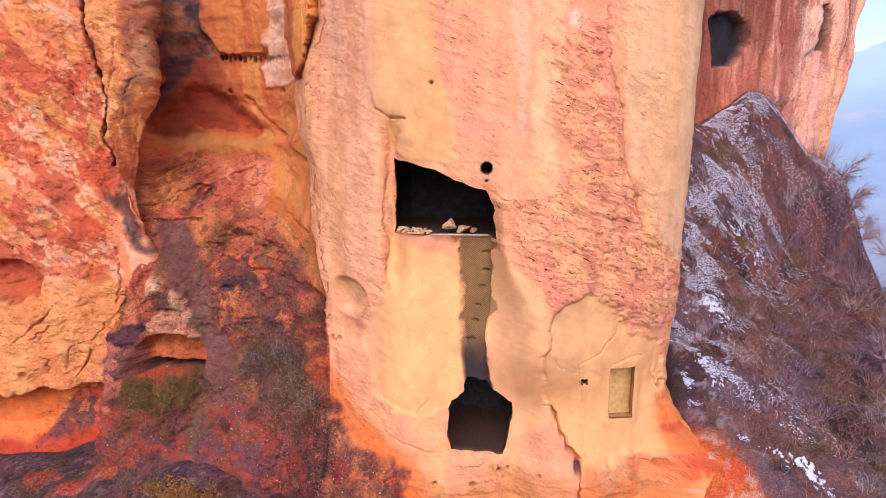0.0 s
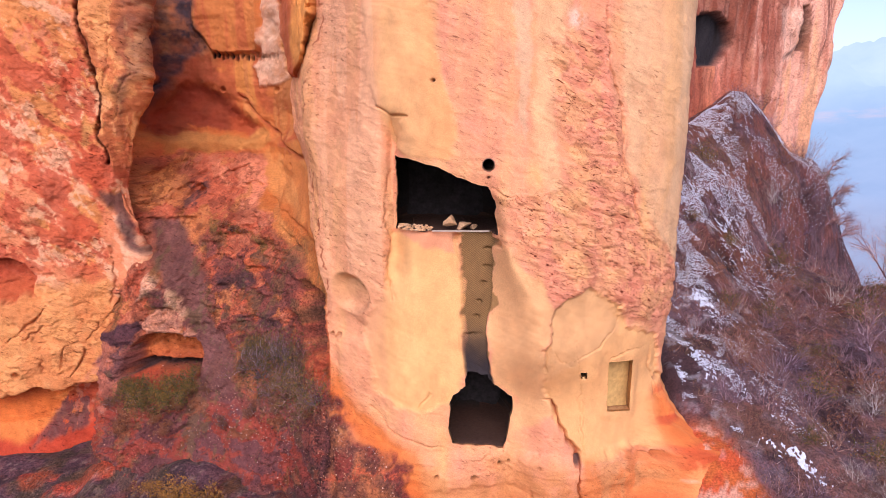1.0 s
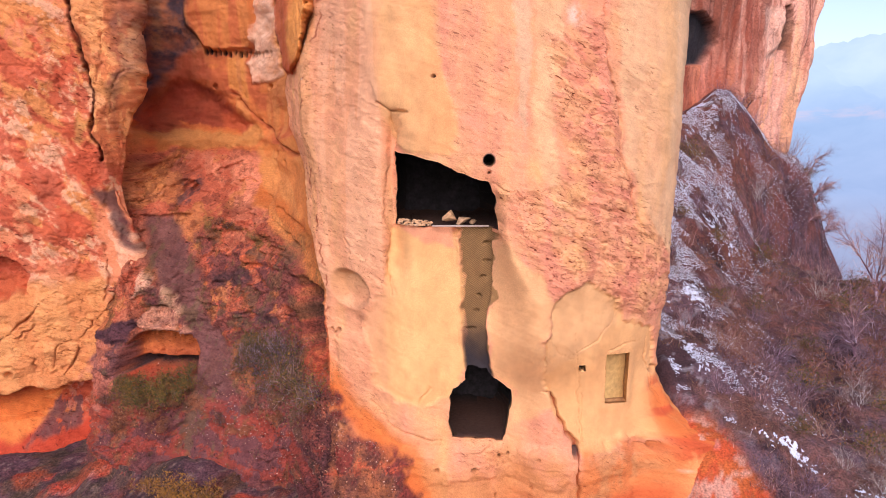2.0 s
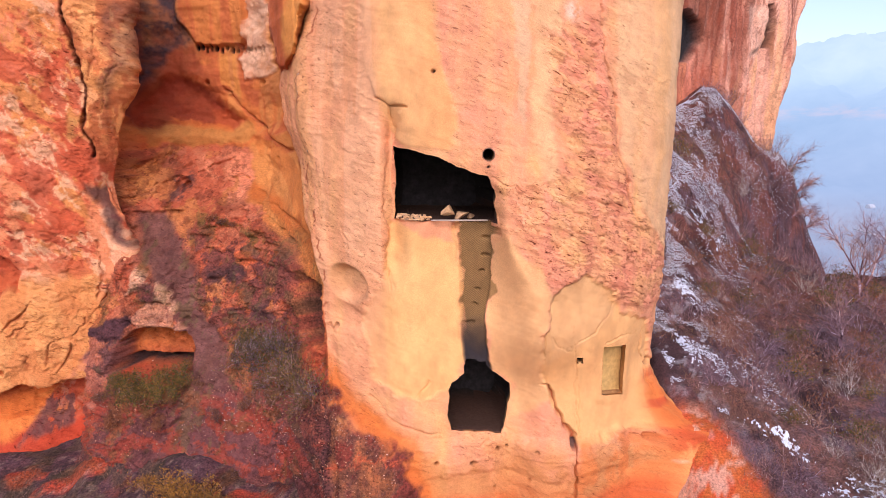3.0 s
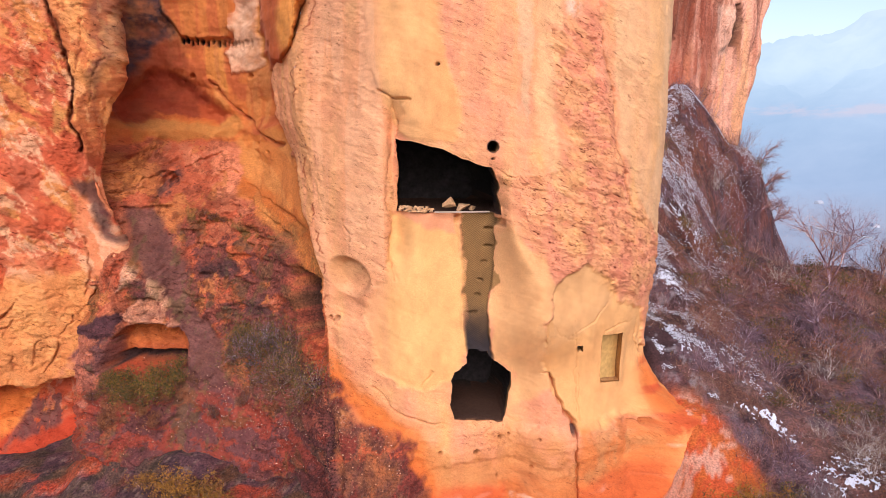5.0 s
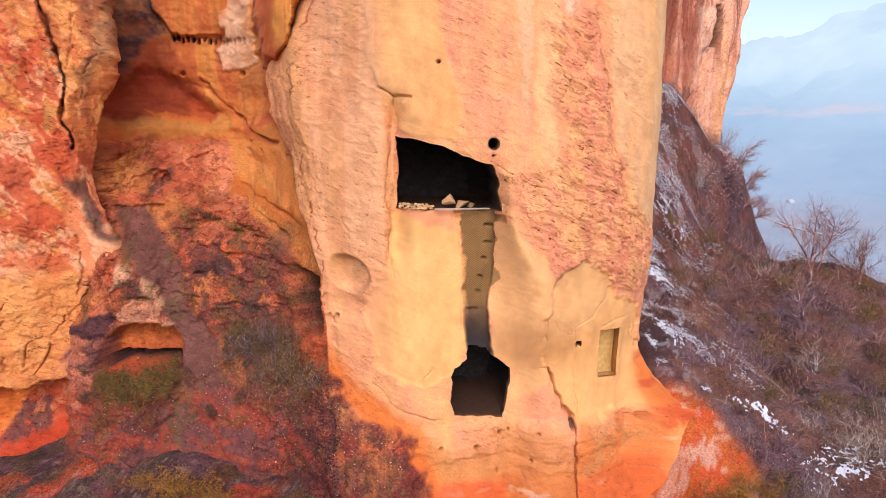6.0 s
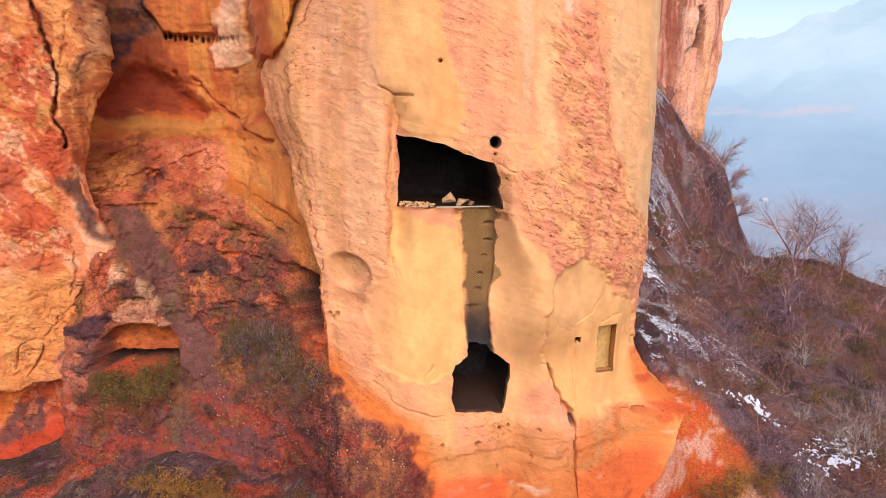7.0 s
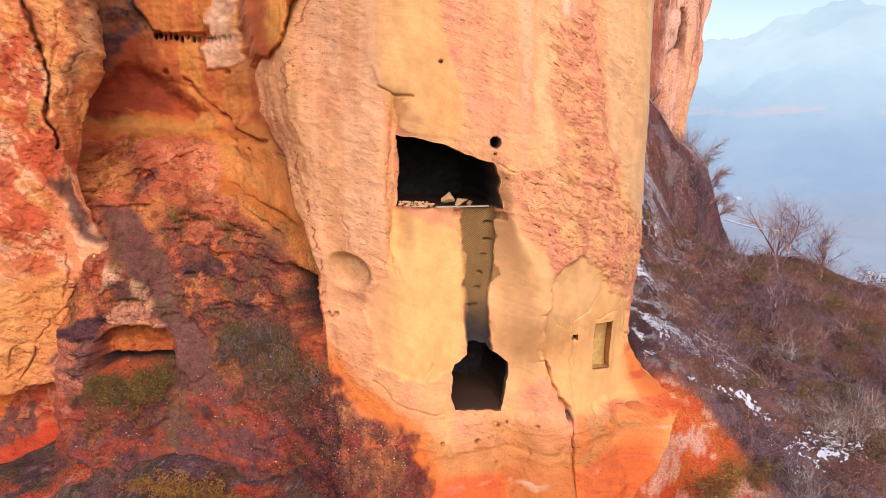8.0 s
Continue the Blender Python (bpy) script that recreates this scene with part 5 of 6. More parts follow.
def stretch_axis(lo, hi, near_lo, near_hi, step, grow):
    mid = list(np.arange(near_lo, near_hi, step))
    a, s = near_lo, step
    left = []
    while a > lo:
        s *= grow
        a -= s
        left.append(a)
    b, s = near_hi, step
    right = []
    while b < hi:
        right.append(b)
        s *= grow
        b += s
    return np.array(left[::-1] + mid + right)


gx, gy = np.meshgrid(stretch_axis(-4000, 4000, -20, 34, .13, 1.12), stretch_axis(-3000, 4500, 17, 56, .13, 1.12), indexing="ij")
gz = ground_height(gx, gy)
ground_grain = np.stack([0 * gx, .75 - .6 * smooth(12, 11, gx) * smooth(-2, 0, gx), 0 * gx, 0 * gx], -1).reshape(-1, 4)
ground = new("ground", mesh_from("ground", np.stack([gx, gy, gz], -1).reshape(-1, 3), grid_faces(*gx.shape), EARTH, ground_colour(gx, gy, gz).reshape(-1, 3), True, ground_grain))
tagged(ground, "steep brown winter hillside with red earth and thin snow", "ground", kind="structure")


# ---------- the far side of the valley, its mist painted as glowing colour ---
def painted_haze_material():
    m = bpy.data.materials.new("painted_haze_distance")
    m.use_nodes = True
    t = m.node_tree
    t.nodes.remove(t.nodes["Principled BSDF"])
    g = t.nodes.new("ShaderNodeNewGeometry")
    s = t.nodes.new("ShaderNodeSeparateXYZ")
    t.links.new(g.outputs["Position"], s.inputs[0])
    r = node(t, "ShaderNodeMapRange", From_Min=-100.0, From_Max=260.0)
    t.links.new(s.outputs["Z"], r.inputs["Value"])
    # haze by height, painted as emission; no real mist or lamp
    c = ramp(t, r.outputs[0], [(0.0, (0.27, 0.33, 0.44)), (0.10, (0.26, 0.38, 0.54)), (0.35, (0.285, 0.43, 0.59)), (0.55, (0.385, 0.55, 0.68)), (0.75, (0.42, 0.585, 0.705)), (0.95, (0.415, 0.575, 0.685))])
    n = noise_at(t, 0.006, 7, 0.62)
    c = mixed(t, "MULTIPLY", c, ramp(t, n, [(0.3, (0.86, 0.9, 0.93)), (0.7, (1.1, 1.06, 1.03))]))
    n2 = noise_at(t, 0.012, 5, 0.6, (1, 1, 4.0))
    band = node(t, "ShaderNodeMapRange", From_Min=22.0, From_Max=34.0)
    band2 = node(t, "ShaderNodeMapRange", From_Min=58.0, From_Max=42.0)
    t.links.new(s.outputs["Z"], band.inputs["Value"])
    t.links.new(s.outputs["Z"], band2.inputs["Value"])
    k = t.nodes.new("ShaderNodeMath")
    k.operation = "MULTIPLY"
    t.links.new(band.outputs[0], k.inputs[0])
    t.links.new(band2.outputs[0], k.inputs[1])
    k2 = t.nodes.new("ShaderNodeMath")
    k2.operation = "MULTIPLY"
    t.links.new(k.outputs[0], k2.inputs[0])
    t.links.new(ramp(t, n2, [(0.48, grey(0.0)), (0.64, grey(0.5))]), k2.inputs[1])
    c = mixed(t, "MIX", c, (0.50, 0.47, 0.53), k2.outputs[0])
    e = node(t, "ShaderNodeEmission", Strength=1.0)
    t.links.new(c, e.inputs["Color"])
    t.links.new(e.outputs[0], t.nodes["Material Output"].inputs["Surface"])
    return m


PAINTED_HAZE = painted_haze_material()
az, dist = np.meshgrid(np.radians(np.arange(5, 100, .25)), np.concatenate([np.arange(230, 900, 30), np.arange(900, 2600, 25)]), indexing="ij")
deg = np.degrees(az)
crest = np.interp(deg, (5, 25, 31, 34.8, 36.5, 38.2, 40, 41.5, 42.9, 44.2, 45.5, 48, 55, 70, 100), (4, 4.6, 5.2, 5.6, 5.9, 6.4, 7.2, 7.6, 7.7, 7.5, 6.9, 6.4, 6.0, 6, 4))
top = 13 + 1700 * np.tan(np.radians(crest))
rise = smooth(820, 1700, dist)
mx, my = dist * np.sin(az), dist * np.cos(az)
mz = -95 + (top + 95) * rise ** 1.2 + (6 + 30 * rise) * fbm(mx * .006, my * .006, 0, 5, 80) + 14 * rise * fbm(mx * .02, my * .02, 0, 4, 81)
mz = np.where(dist > 1700, mz - .5 * (dist - 1700), mz)
backdrop = new("backdrop", mesh_from("backdrop", np.stack([mx, my, mz], -1).reshape(-1, 3), grid_faces(*mx.shape)[:, ::-1], PAINTED_HAZE))
tagged(backdrop, "wooded mountain beyond the valley, its blue mist painted as glow", "mountain", kind="structure")


def polar(deg, dist, z):
    return Vector((dist * math.sin(radians(deg)), dist * math.cos(radians(deg)), z))


ROAD = plain_material("pale_road", (0.5, 0.56, 0.62), 0.1, 0.2, 0.8, 0.0)
WHITE = plain_material("white_sheeting", (0.42, 0.47, 0.54), 0.08, 0.5, 0.5, 0.1)


def ribbon(name, way, width, material):
    v, f = [], []
    for i, p in enumerate(way):
        q = (way[min(i + 1, len(way) - 1)] - way[max(i - 1, 0)]).normalized()
        side = Vector((q.y, -q.x, 0)) * width / 2
        v += [p + side, p - side, p - side - Vector((0, 0, 1.0)), p + side - Vector((0, 0, 1.0))]
        if i:
            f += [(4 * i - 4 + k, 4 * i - 4 + (k + 1) % 4, 4 * i + (k + 1) % 4, 4 * i + k) for k in range(4)]
    return new(name, mesh_from(name, [tuple(p) for p in v], f, material, None, False))


valley_road = ribbon("road", [polar(35.6 + 4.2 * k / 24, 770 - 60 * math.sin(k / 24 * 2.4) - 40 * (k / 24) ** 3, -82 + 2 * (k / 24)) for k in range(25)], 4.5, ROAD)
tagged(valley_road, "pale winding road on the misty valley floor", "road", kind="structure")


def farm_hall(deg, dist, z, length, width, tall, turn, bays):
    hall = new("greenhouse", None)
    hall.matrix_world = Matrix.Translation(polar(deg, dist, z)) @ pose(0, 0, 0, 0, 0, turn)
    step = width / bays
    for b in range(bays):
        v, f = [], []
        prof = [(-.5, 0), (-.5, .45), (-.32, .8), (0, 1.0), (.32, .8), (.5, .45), (.5, 0)]
        for e in (-.5, .5):
            v += [(e * length, (b - bays / 2 + .5 + p) * step, q * tall) for p, q in prof]
        n = len(prof)
        f = [(k, k + 1, n + k + 1, n + k) for k in range(n - 1)]
        f += [(0, 1, 5, 6), (1, 2, 4, 5), (7, 8, 12, 13), (8, 9, 11, 12)]
        roof = new("roof", mesh_from("roof", v, f, WHITE, None, False))
        roof.parent = hall
    return tagged(hall, "long white sheeted greenhouse on the misty valley floor", "greenhouse", group="valley greenhouses")


farm_hall(45.8, 520, -88, 44, 36, 4, 38, 5)
farm_hall(36.3, 900, -74, 9, 6, 4, 20, 1)
farm_hall(39.9, 780, -82, 9, 6, 4, 70, 1)


# ---------- winter shrubs, trees, grass ----------
BARK = twig_material("grey_bark", [(0.0, (0.075, 0.044, 0.054)), (0.4, (0.19, 0.122, 0.14)), (0.85, (0.30, 0.22, 0.235)), (1.0, (0.55, 0.52, 0.56))])
PALE_BARK = twig_material("pale_bark", [(0.0, (0.12, 0.10, 0.095)), (0.5, (0.32, 0.28, 0.26)), (0.85, (0.48, 0.45, 0.44)), (1.0, (0.75, 0.76, 0.8))], False)
RUST_LEAF = twig_material("rust_leaf", [(0.0, (0.08, 0.035, 0.025)), (0.5, (0.19, 0.085, 0.05)), (1.0, (0.28, 0.16, 0.08))])
OLIVE_LEAF = twig_material("olive_leaf", [(0.0, (0.03, 0.04, 0.012)), (0.45, (0.11, 0.095, 0.028)), (0.75, (0.21, 0.13, 0.035)), (1.0, (0.34, 0.16, 0.035))], False)
GOLD_LEAF = twig_material("gold_leaf", [(0.0, (0.10, 0.06, 0.02)), (0.5, (0.28, 0.14, 0.03)), (1.0, (0.42, 0.20, 0.04))], False)
GRASS = twig_material("dry_grass", [(0.0, (0.05, 0.028, 0.032)), (0.35, (0.14, 0.08, 0.078)), (0.6, (0.21, 0.12, 0.085)), (0.8, (0.17, 0.14, 0.06)), (0.93, (0.34, 0.25, 0.18)), (1.0, (0.65, 0.65, 0.68))])


def tubes(segs):
    """Tapered three-sided twigs from rows of (start, end, thick, thin)."""
    a, b = np.array([s[0] for s in segs]), np.array([s[1] for s in segs])
    ra, rb = np.array([s[2] for s in segs])[:, None], np.array([s[3] for s in segs])[:, None]
    d = b - a
    d /= np.linalg.norm(d, axis=1)[:, None] + 1e-9
    h = np.where(abs(d[:, 2:3]) > .9, np.array([[1.0, 0, 0]]), np.array([[0, 0, 1.0]]))
    p = np.cross(d, h)
    p /= np.linalg.norm(p, axis=1)[:, None]
    q = np.cross(d, p)
    ring = [(math.cos(k * 2.0944), math.sin(k * 2.0944)) for k in range(3)]
    v = np.stack([a + ra * (c * p + s * q) for c, s in ring] + [b + rb * (c * p + s * q) for c, s in ring], 1)
    n = len(segs)
    base = (np.arange(n) * 6)[:, None, None]
    f = np.array([(0, 1, 4, 3), (1, 2, 5, 4), (2, 0, 3, 5)])[None] + base
    return v.reshape(-1, 3), f.reshape(-1, 4)


def grow(rng, start, way, length, thick, level, out, droop=0.0, knots=4, kids=5, wander=.28):
    """One twig that wanders upwards and sends out smaller ones; rng is a random.Random."""
    gauss = rng.gauss
    px, py, pz = start
    dx, dy, dz = way
    n = math.sqrt(dx * dx + dy * dy + dz * dz)
    dx, dy, dz = dx / n, dy / n, dz / n
    step = length / knots
    for k in range(knots):
        dx, dy, dz = dx + gauss(0, wander), dy + gauss(0, wander), dz + gauss(0, wander) + .10 - droop
        n = math.sqrt(dx * dx + dy * dy + dz * dz)
        dx, dy, dz = dx / n, dy / n, dz / n
        ex, ey, ez = px + dx * step, py + dy * step, pz + dz * step
        r0, r1 = thick * (1 - .8 * k / knots), thick * (1 - .8 * (k + 1) / knots)
        out.append(((px, py, pz), (ex, ey, ez), r0, r1))
        if level > 0:
            for _ in range(max(1, round(kids / knots * (1 + k * .3)))):
                sx, sy, sz = gauss(0, 1), gauss(0, 1), gauss(0, 1)
                q = sx * dx + sy * dy + sz * dz
                sx, sy, sz = sx - q * dx, sy - q * dy, sz - q * dz
                n = .8 / (math.sqrt(sx * sx + sy * sy + sz * sz) + 1e-9)
                f = rng.random()
                grow(rng, (px + (ex - px) * f, py + (ey - py) * f, pz + (ez - pz) * f), (dx * .7 + sx * n, dy * .7 + sy * n, dz * .7 + sz * n), length * rng.uniform(.35, .6), r1 * .65, level - 1, out, droop, max(2, knots - 1), max(2, kids - 2), wander)
        px, py, pz = ex, ey, ez


def leaf_mesh(rng, spots, size):
    n = len(spots)
    a = rng.normal(0, 1, (n, 3))
    a /= np.linalg.norm(a, axis=1)[:, None]
    b = np.cross(a, rng.normal(0, 1, (n, 3)))
    b /= np.linalg.norm(b, axis=1)[:, None]
    s = size * rng.uniform(.5, 1.3, (n, 1))
    v = np.stack([spots - a * s, spots + b * s * .45, spots + a * s, spots - b * s * .45], 1)
    return v.reshape(-1, 3), np.arange(4 * n).reshape(-1, 4)


def shrub(name, seed, tall, stems, spread, thick, bark, leaf=None, leaves=0, leaf_size=.035, level=2):
    rng, twigs = np.random.default_rng(seed), random.Random(seed)
    segs = []
    for _ in range(stems):
        turn, out = rng.uniform(0, 2 * math.pi), spread * rng.uniform(.2, 1)
        grow(twigs, (.12 * math.cos(turn), .12 * math.sin(turn), -.1), (out * math.cos(turn), out * math.sin(turn), 1), tall * rng.uniform(.7, 1.1), thick, level, segs)
    ob = new(name, None)
    v, f = tubes(segs)
    tw = new("branchwork", mesh_from("branchwork", v, f, bark, None, False))
    tw.parent = ob
    if leaves:
        ends = np.array([s[1] for s in segs])
        spots = ends[rng.integers(0, len(ends), leaves)] + rng.normal(0, .05, (leaves, 3))
        v, f = leaf_mesh(rng, spots, leaf_size)
        lv = new("foliage", mesh_from("foliage", v, f, leaf, None, False))
        lv.parent = ob
    return ob


def settle(x, y, sink=.05):
    return Vector((x, y, float(ground_height(np.array([x]), np.array([y]))[0]) - sink))


rng = np.random.default_rng(5)
KINDS = []
for k in range(4):
    KINDS.append((tagged(shrub("bare_shrub", 100 + k, 1.25, 17, 1.0, .011, BARK), "leafless purple-brown shrub on the snowy slope", "shrub", "shrubs on the slope"), .44))
for k in range(2):
    KINDS.append((tagged(shrub("frosted_shrub", 120 + k, 1.35, 18, 1.0, .0075, PALE_BARK), "leafless pale grey shrub with frosted twigs on the slope", "shrub", "shrubs on the slope"), .03))
for k in range(2):
    KINDS.append((tagged(shrub("rust_shrub", 130 + k, 1.0, 11, 1.1, .012, BARK, RUST_LEAF, 550, .038), "low shrub with a few rust-brown dead leaves", "shrub", "shrubs on the slope"), .26))
KINDS.append((tagged(shrub("olive_shrub", 140, .9, 10, 1.0, .012, BARK, OLIVE_LEAF, 900, .04), "low shrub with thin olive-yellow leaves", "shrub", "shrubs on the slope"), .14))
odds = np.array([w for _, w in KINDS])
odds[:4] /= 4
odds[4:6] /= 2
odds[6:8] /= 2
used = set()
spots = []
tries = 0
while len(spots) < 298 and tries < 20000:
    tries += 1
    y = 15 + 46 * rng.random() ** 1.1
    x = rng.uniform(8.5, 46)
    wall = np.interp(y, (10, 20, 26, 30, 38, 47, 52, 57, 64), (9.5, 11.3, 10.6, 10.2, 12.2, 18, 23.5, 32, 36.5))
    if y > 42 and x * 51 / y > 29.6:
        continue
    if y > 52.5 or x < wall + .3 or math.hypot(x, y) > 62 or x > 14 + y * .75:
        continue
    gap = .85 if math.hypot(x, y) < 38 else 1.15
    if any((x - a) ** 2 + (y - b) ** 2 < gap * gap for a, b in spots):
        continue
    if ((x - 12.6) / 1.2) ** 2 + ((y - 23.2) / 1.2) ** 2 < 1 or ((x - 10.8) / .7) ** 2 + ((y - 27.2) / 1.8) ** 2 < 1 or math.hypot(x - 15.9, y - 36) < 1.3:
        continue
    spots.append((x, y))
for x, y in spots:
    k = int(rng.choice(len(KINDS), p=odds / odds.sum()))
    if y < 22.8 and x > 12.4 and rng.random() < .65:
        k = 4 + int(rng.integers(0, 2))
    s = rng.uniform(.75, 1.35) * (1.25 if math.hypot(x, y) > 40 else 1)
    ob, m = KINDS[k][0], Matrix.Translation(settle(x, y)) @ pose(0, 0, 0, rng.uniform(-8, 8), rng.uniform(-8, 14), rng.uniform(0, 360))
    if k in used:
        ob = copy_thing(ob, m)
    else:
        ob.matrix_basis = m
        used.add(k)
    ob.scale = (s, s, s)


def tree(name, seed, tall, stems, label, spot):
    rng, twigs = np.random.default_rng(seed), random.Random(seed)
    ob = new(name, None)
    trunk, limbs = [], []
    for k in range(stems):
        turn = 2 * math.pi * (k + rng.random() * .6) / stems
        p, d = np.array((0, 0, -.2)), np.array((.35 * math.cos(turn), .35 * math.sin(turn), 1.0))
        for j in range(5):
            e = p + d / np.linalg.norm(d) * tall * .13
            trunk.append((p, e, .075 * (1 - .13 * j), .075 * (1 - .13 * (j + 1))))
            if j > 0:
                for _ in range(3):
                    side = rng.normal(0, 1, 3)
                    side[2] = abs(side[2]) * .5
                    grow(twigs, tuple(e), tuple(d * .6 + side * .55), tall * rng.uniform(.3, .5), .026, 2, limbs, 0, 4, 7, .2)
            d = d + rng.normal(0, .15, 3)
            p = e
    for part_name, segs in (("trunk", trunk), ("crown", limbs)):
        v, f = tubes(segs)
        c = new(part_name, mesh_from(part_name, v, f, BARK, None, False))
        c.parent = ob
    ob.matrix_basis = Matrix.Translation(spot)
    return tagged(ob, label, "tree", "bare trees on the slope")


tree("bare_tree", 201, 5.6, 4, "leafless spreading tree on the brow of the slope", settle(26.6, 38.3, -.3))
tree("bare_tree", 202, 4.4, 3, "leafless slender tree on the brow of the slope", settle(31.5, 40.0))
tree("bare_tree", 203, 3.2, 2, "leafless small tree among shrubs on the slope", settle(20.5, 31.0))
for k, (x, y, tall) in enumerate(((28.9, 50.6, 2.6), (29.3, 50.2, 2.2), (29.8, 50.6, 2.4), (30.2, 50.0, 1.9), (28.0, 48.4, 2.3), (27.0, 46.8, 2.2), (30.6, 51.0, 1.9))):
    leaning = tree("bare_tree", 220 + k, tall, 1 + k % 2, "leafless sapling leaning out from the steep brow below the cliff", settle(x, y))
    leaning.matrix_basis = leaning.matrix_basis @ pose(0, 0, 0, 0, 58 - 7 * (k % 3), 0)
tree("bare_tree", 206, 3.0, 3, "leafless pale tree among frosted shrubs", settle(22.0, 24.0))


def blades(name, x, y, z, tall, wide, material, seed, lean=.5):
    """Many single blades in one mesh."""
    rng = np.random.default_rng(seed)
    n = len(x)
    p = np.stack([x, y, z], -1)
    turn = rng.uniform(0, 2 * math.pi, n)
    side = np.stack([np.cos(turn), np.sin(turn), np.zeros(n)], -1) * wide * rng.uniform(.6, 1.4, (n, 1))
    tip = rng.normal(0, lean, (n, 3))
    tip[:, 2] = 1
    tip = tip / np.linalg.norm(tip, axis=1)[:, None] * tall * rng.uniform(.4, 1.3, (n, 1))
    v = np.stack([p - side, p + side, p + tip], 1).reshape(-1, 3)
    return new(name, mesh_from(name, v, np.arange(3 * n).reshape(-1, 3), material, None, False))


n = 170000
bx, by = rng.uniform(8.6, 44, n), 15 + 45 * rng.random(n) ** 1.15
keep = (bx > np.interp(by, (10, 20, 26, 30, 38, 47, 52, 57, 64), (9.3, 11.0, 9.6, 9.6, 11.6, 17.2, 22.8, 31.5, 36.5))) & (bx < 16 + by * .75) & (vnoise(bx * .6, by * .6, 0, 90) > -.35)
bx, by = bx[keep], by[keep]
tagged(blades("dry_grass", bx, by, ground_height(bx, by) - .03, .34, .010, GRASS, 6, .9), "dead brown grass and thin twigs over the slope", "grass", kind="stuff")


def snow_patch(name, cx, cy, rx, ry, turn, seed, label, slip=.6):
    a, b = np.meshgrid(np.arange(-1.2, 1.2, .035 / rx), np.arange(-1.2, 1.2, .035 / ry), indexing="ij")
    ca, sa = math.cos(radians(turn)), math.sin(radians(turn))
    x, y = cx + ca * a * rx - sa * b * ry, cy + sa * a * rx + ca * b * ry
    z = ground_height(x, y)
    steep = np.hypot(ground_height(x + .2, y) - z, ground_height(x, y + .2) - z) / .2
    share = .72 - np.hypot(a, b) + .5 * fbm(x * 1.3, y * 1.3, z, 4, seed) + (1.1 if slip else .65) * fbm(x * 6, y * 6, z * 6, 4, seed + 9, .8) - slip * smooth(.9, 2.0, steep)
    z = z - .04 + .11 * smooth(.0, .5, share)
    f = grid_faces(*x.shape)
    f = f[(share.ravel()[f] > .22).all(1)]
    ids, back = np.unique(f, return_inverse=True)
    ob = new(name, mesh_from(name, np.stack([x, y, z], -1).reshape(-1, 3)[ids], back.reshape(-1, 4), SNOW))
    return tagged(ob, label, "snow", kind="stuff")


snow_patch("snow_patch", 10.75, 27.2, .45, 1.7, 0, 308, "tongue of old snow at the rock foot", 0)
snow_patch("snow_patch", 12.75, 23.3, 1.25, .42, -50, 302, "tongue of old snow on the brown slope", 0)
snow_patch("snow_patch", 12.2, 23.5, .9, .5, -30, 301, "thin old snow lying between shrubs at the rock foot", 0)
snow_patch("snow_patch", 12.8, 31.8, .5, 1.4, -15, 305, "broken snow cover under bare shrubs")
snow_patch("snow_patch", 17.3, 39.3, 1.9, 1.5, 30, 304, "broken snow cover under bare shrubs", .2)
snow_patch("snow_patch", 19.2, 43.2, 1.2, 1.6, -30, 306, "broken snow cover under bare shrubs")
snow_patch("snow_patch", 14.6, 20.6, 1.6, .9, 0, 307, "patchy frost among grey shrubs")


# flecks of snow caught on the steep ground beside the rock
n = 64000
fy = rng.uniform(24, 53, n)
fw = np.interp(fy, (20, 26, 30, 38, 47, 52), (8.6, 9.4, 9.8, 11.8, 17.3, 22.8))
fx = fw + np.abs(rng.normal(0, 1, n)) * np.interp(fy, (34, 42), (2.4, 4.2))
keep = fbm(fx * .55, fy * .55, 4, 6, 95, .65) > np.interp(fy, (30, 35), (.14, .06))
fx, fy = fx[keep], fy[keep]
fz = ground_height(fx, fy)
base8 = np.array([(1, 0, 0), (-1, 0, 0), (0, 1, 0), (0, -1, 0), (0, 0, 1), (0, 0, -1)], float)
octa8 = np.array([(0, 2, 4), (2, 1, 4), (1, 3, 4), (3, 0, 4), (2, 0, 5), (1, 2, 5), (3, 1, 5), (0, 3, 5)])
size = rng.uniform(.009, .034, (len(fx), 1, 1)) * np.interp(fy, (32, 37), (1, 1.5))[:, None, None] * rng.uniform(.5, 1.4, (len(fx), 6, 3))
fv = np.stack([fx, fy, fz + .01], -1)[:, None] + base8[None] * size * np.array((1.3, 1.0, .6))
ff = octa8[None] + 6 * np.arange(len(fx))[:, None, None]
tagged(new("snow_flecks", mesh_from("snow_flecks", fv.reshape(-1, 3), ff.reshape(-1, 3), SNOW, None, False)), "small flecks of old snow caught on the steep slope", "snow", kind="stuff")


# ---------- shrubs and stones of the bay, the rubble in the cave mouth ----------
def on_rock(x, z, lo=4.7, hi=12.0):
    """The place on the finished rock at x and the height z, the one nearest the valley."""
    u = np.linspace(lo, hi, 900)
    v = surface(u[:, None], np.full((900, 1), float(z)))[0][:, 0]
    near = np.abs(v[:, 0] - x) < .06
    if not near.any():
        near = np.abs(v[:, 0] - x) <= np.abs(v[:, 0] - x).min() + .01
    best = np.where(near, v[:, 1], 1e9).argmin()
    return Vector(v[best].tolist())


def plant(ob, spot, size, turn, lean=-25):
    m = Matrix.Translation(spot) @ pose(0, 0, 0, 0, 0, 0) @ Matrix.Rotation(radians(-lean), 4, "X") @ pose(0, 0, 0, 0, 0, turn)
    ob.matrix_basis = m
    ob.scale = (size, size, size)
    return ob


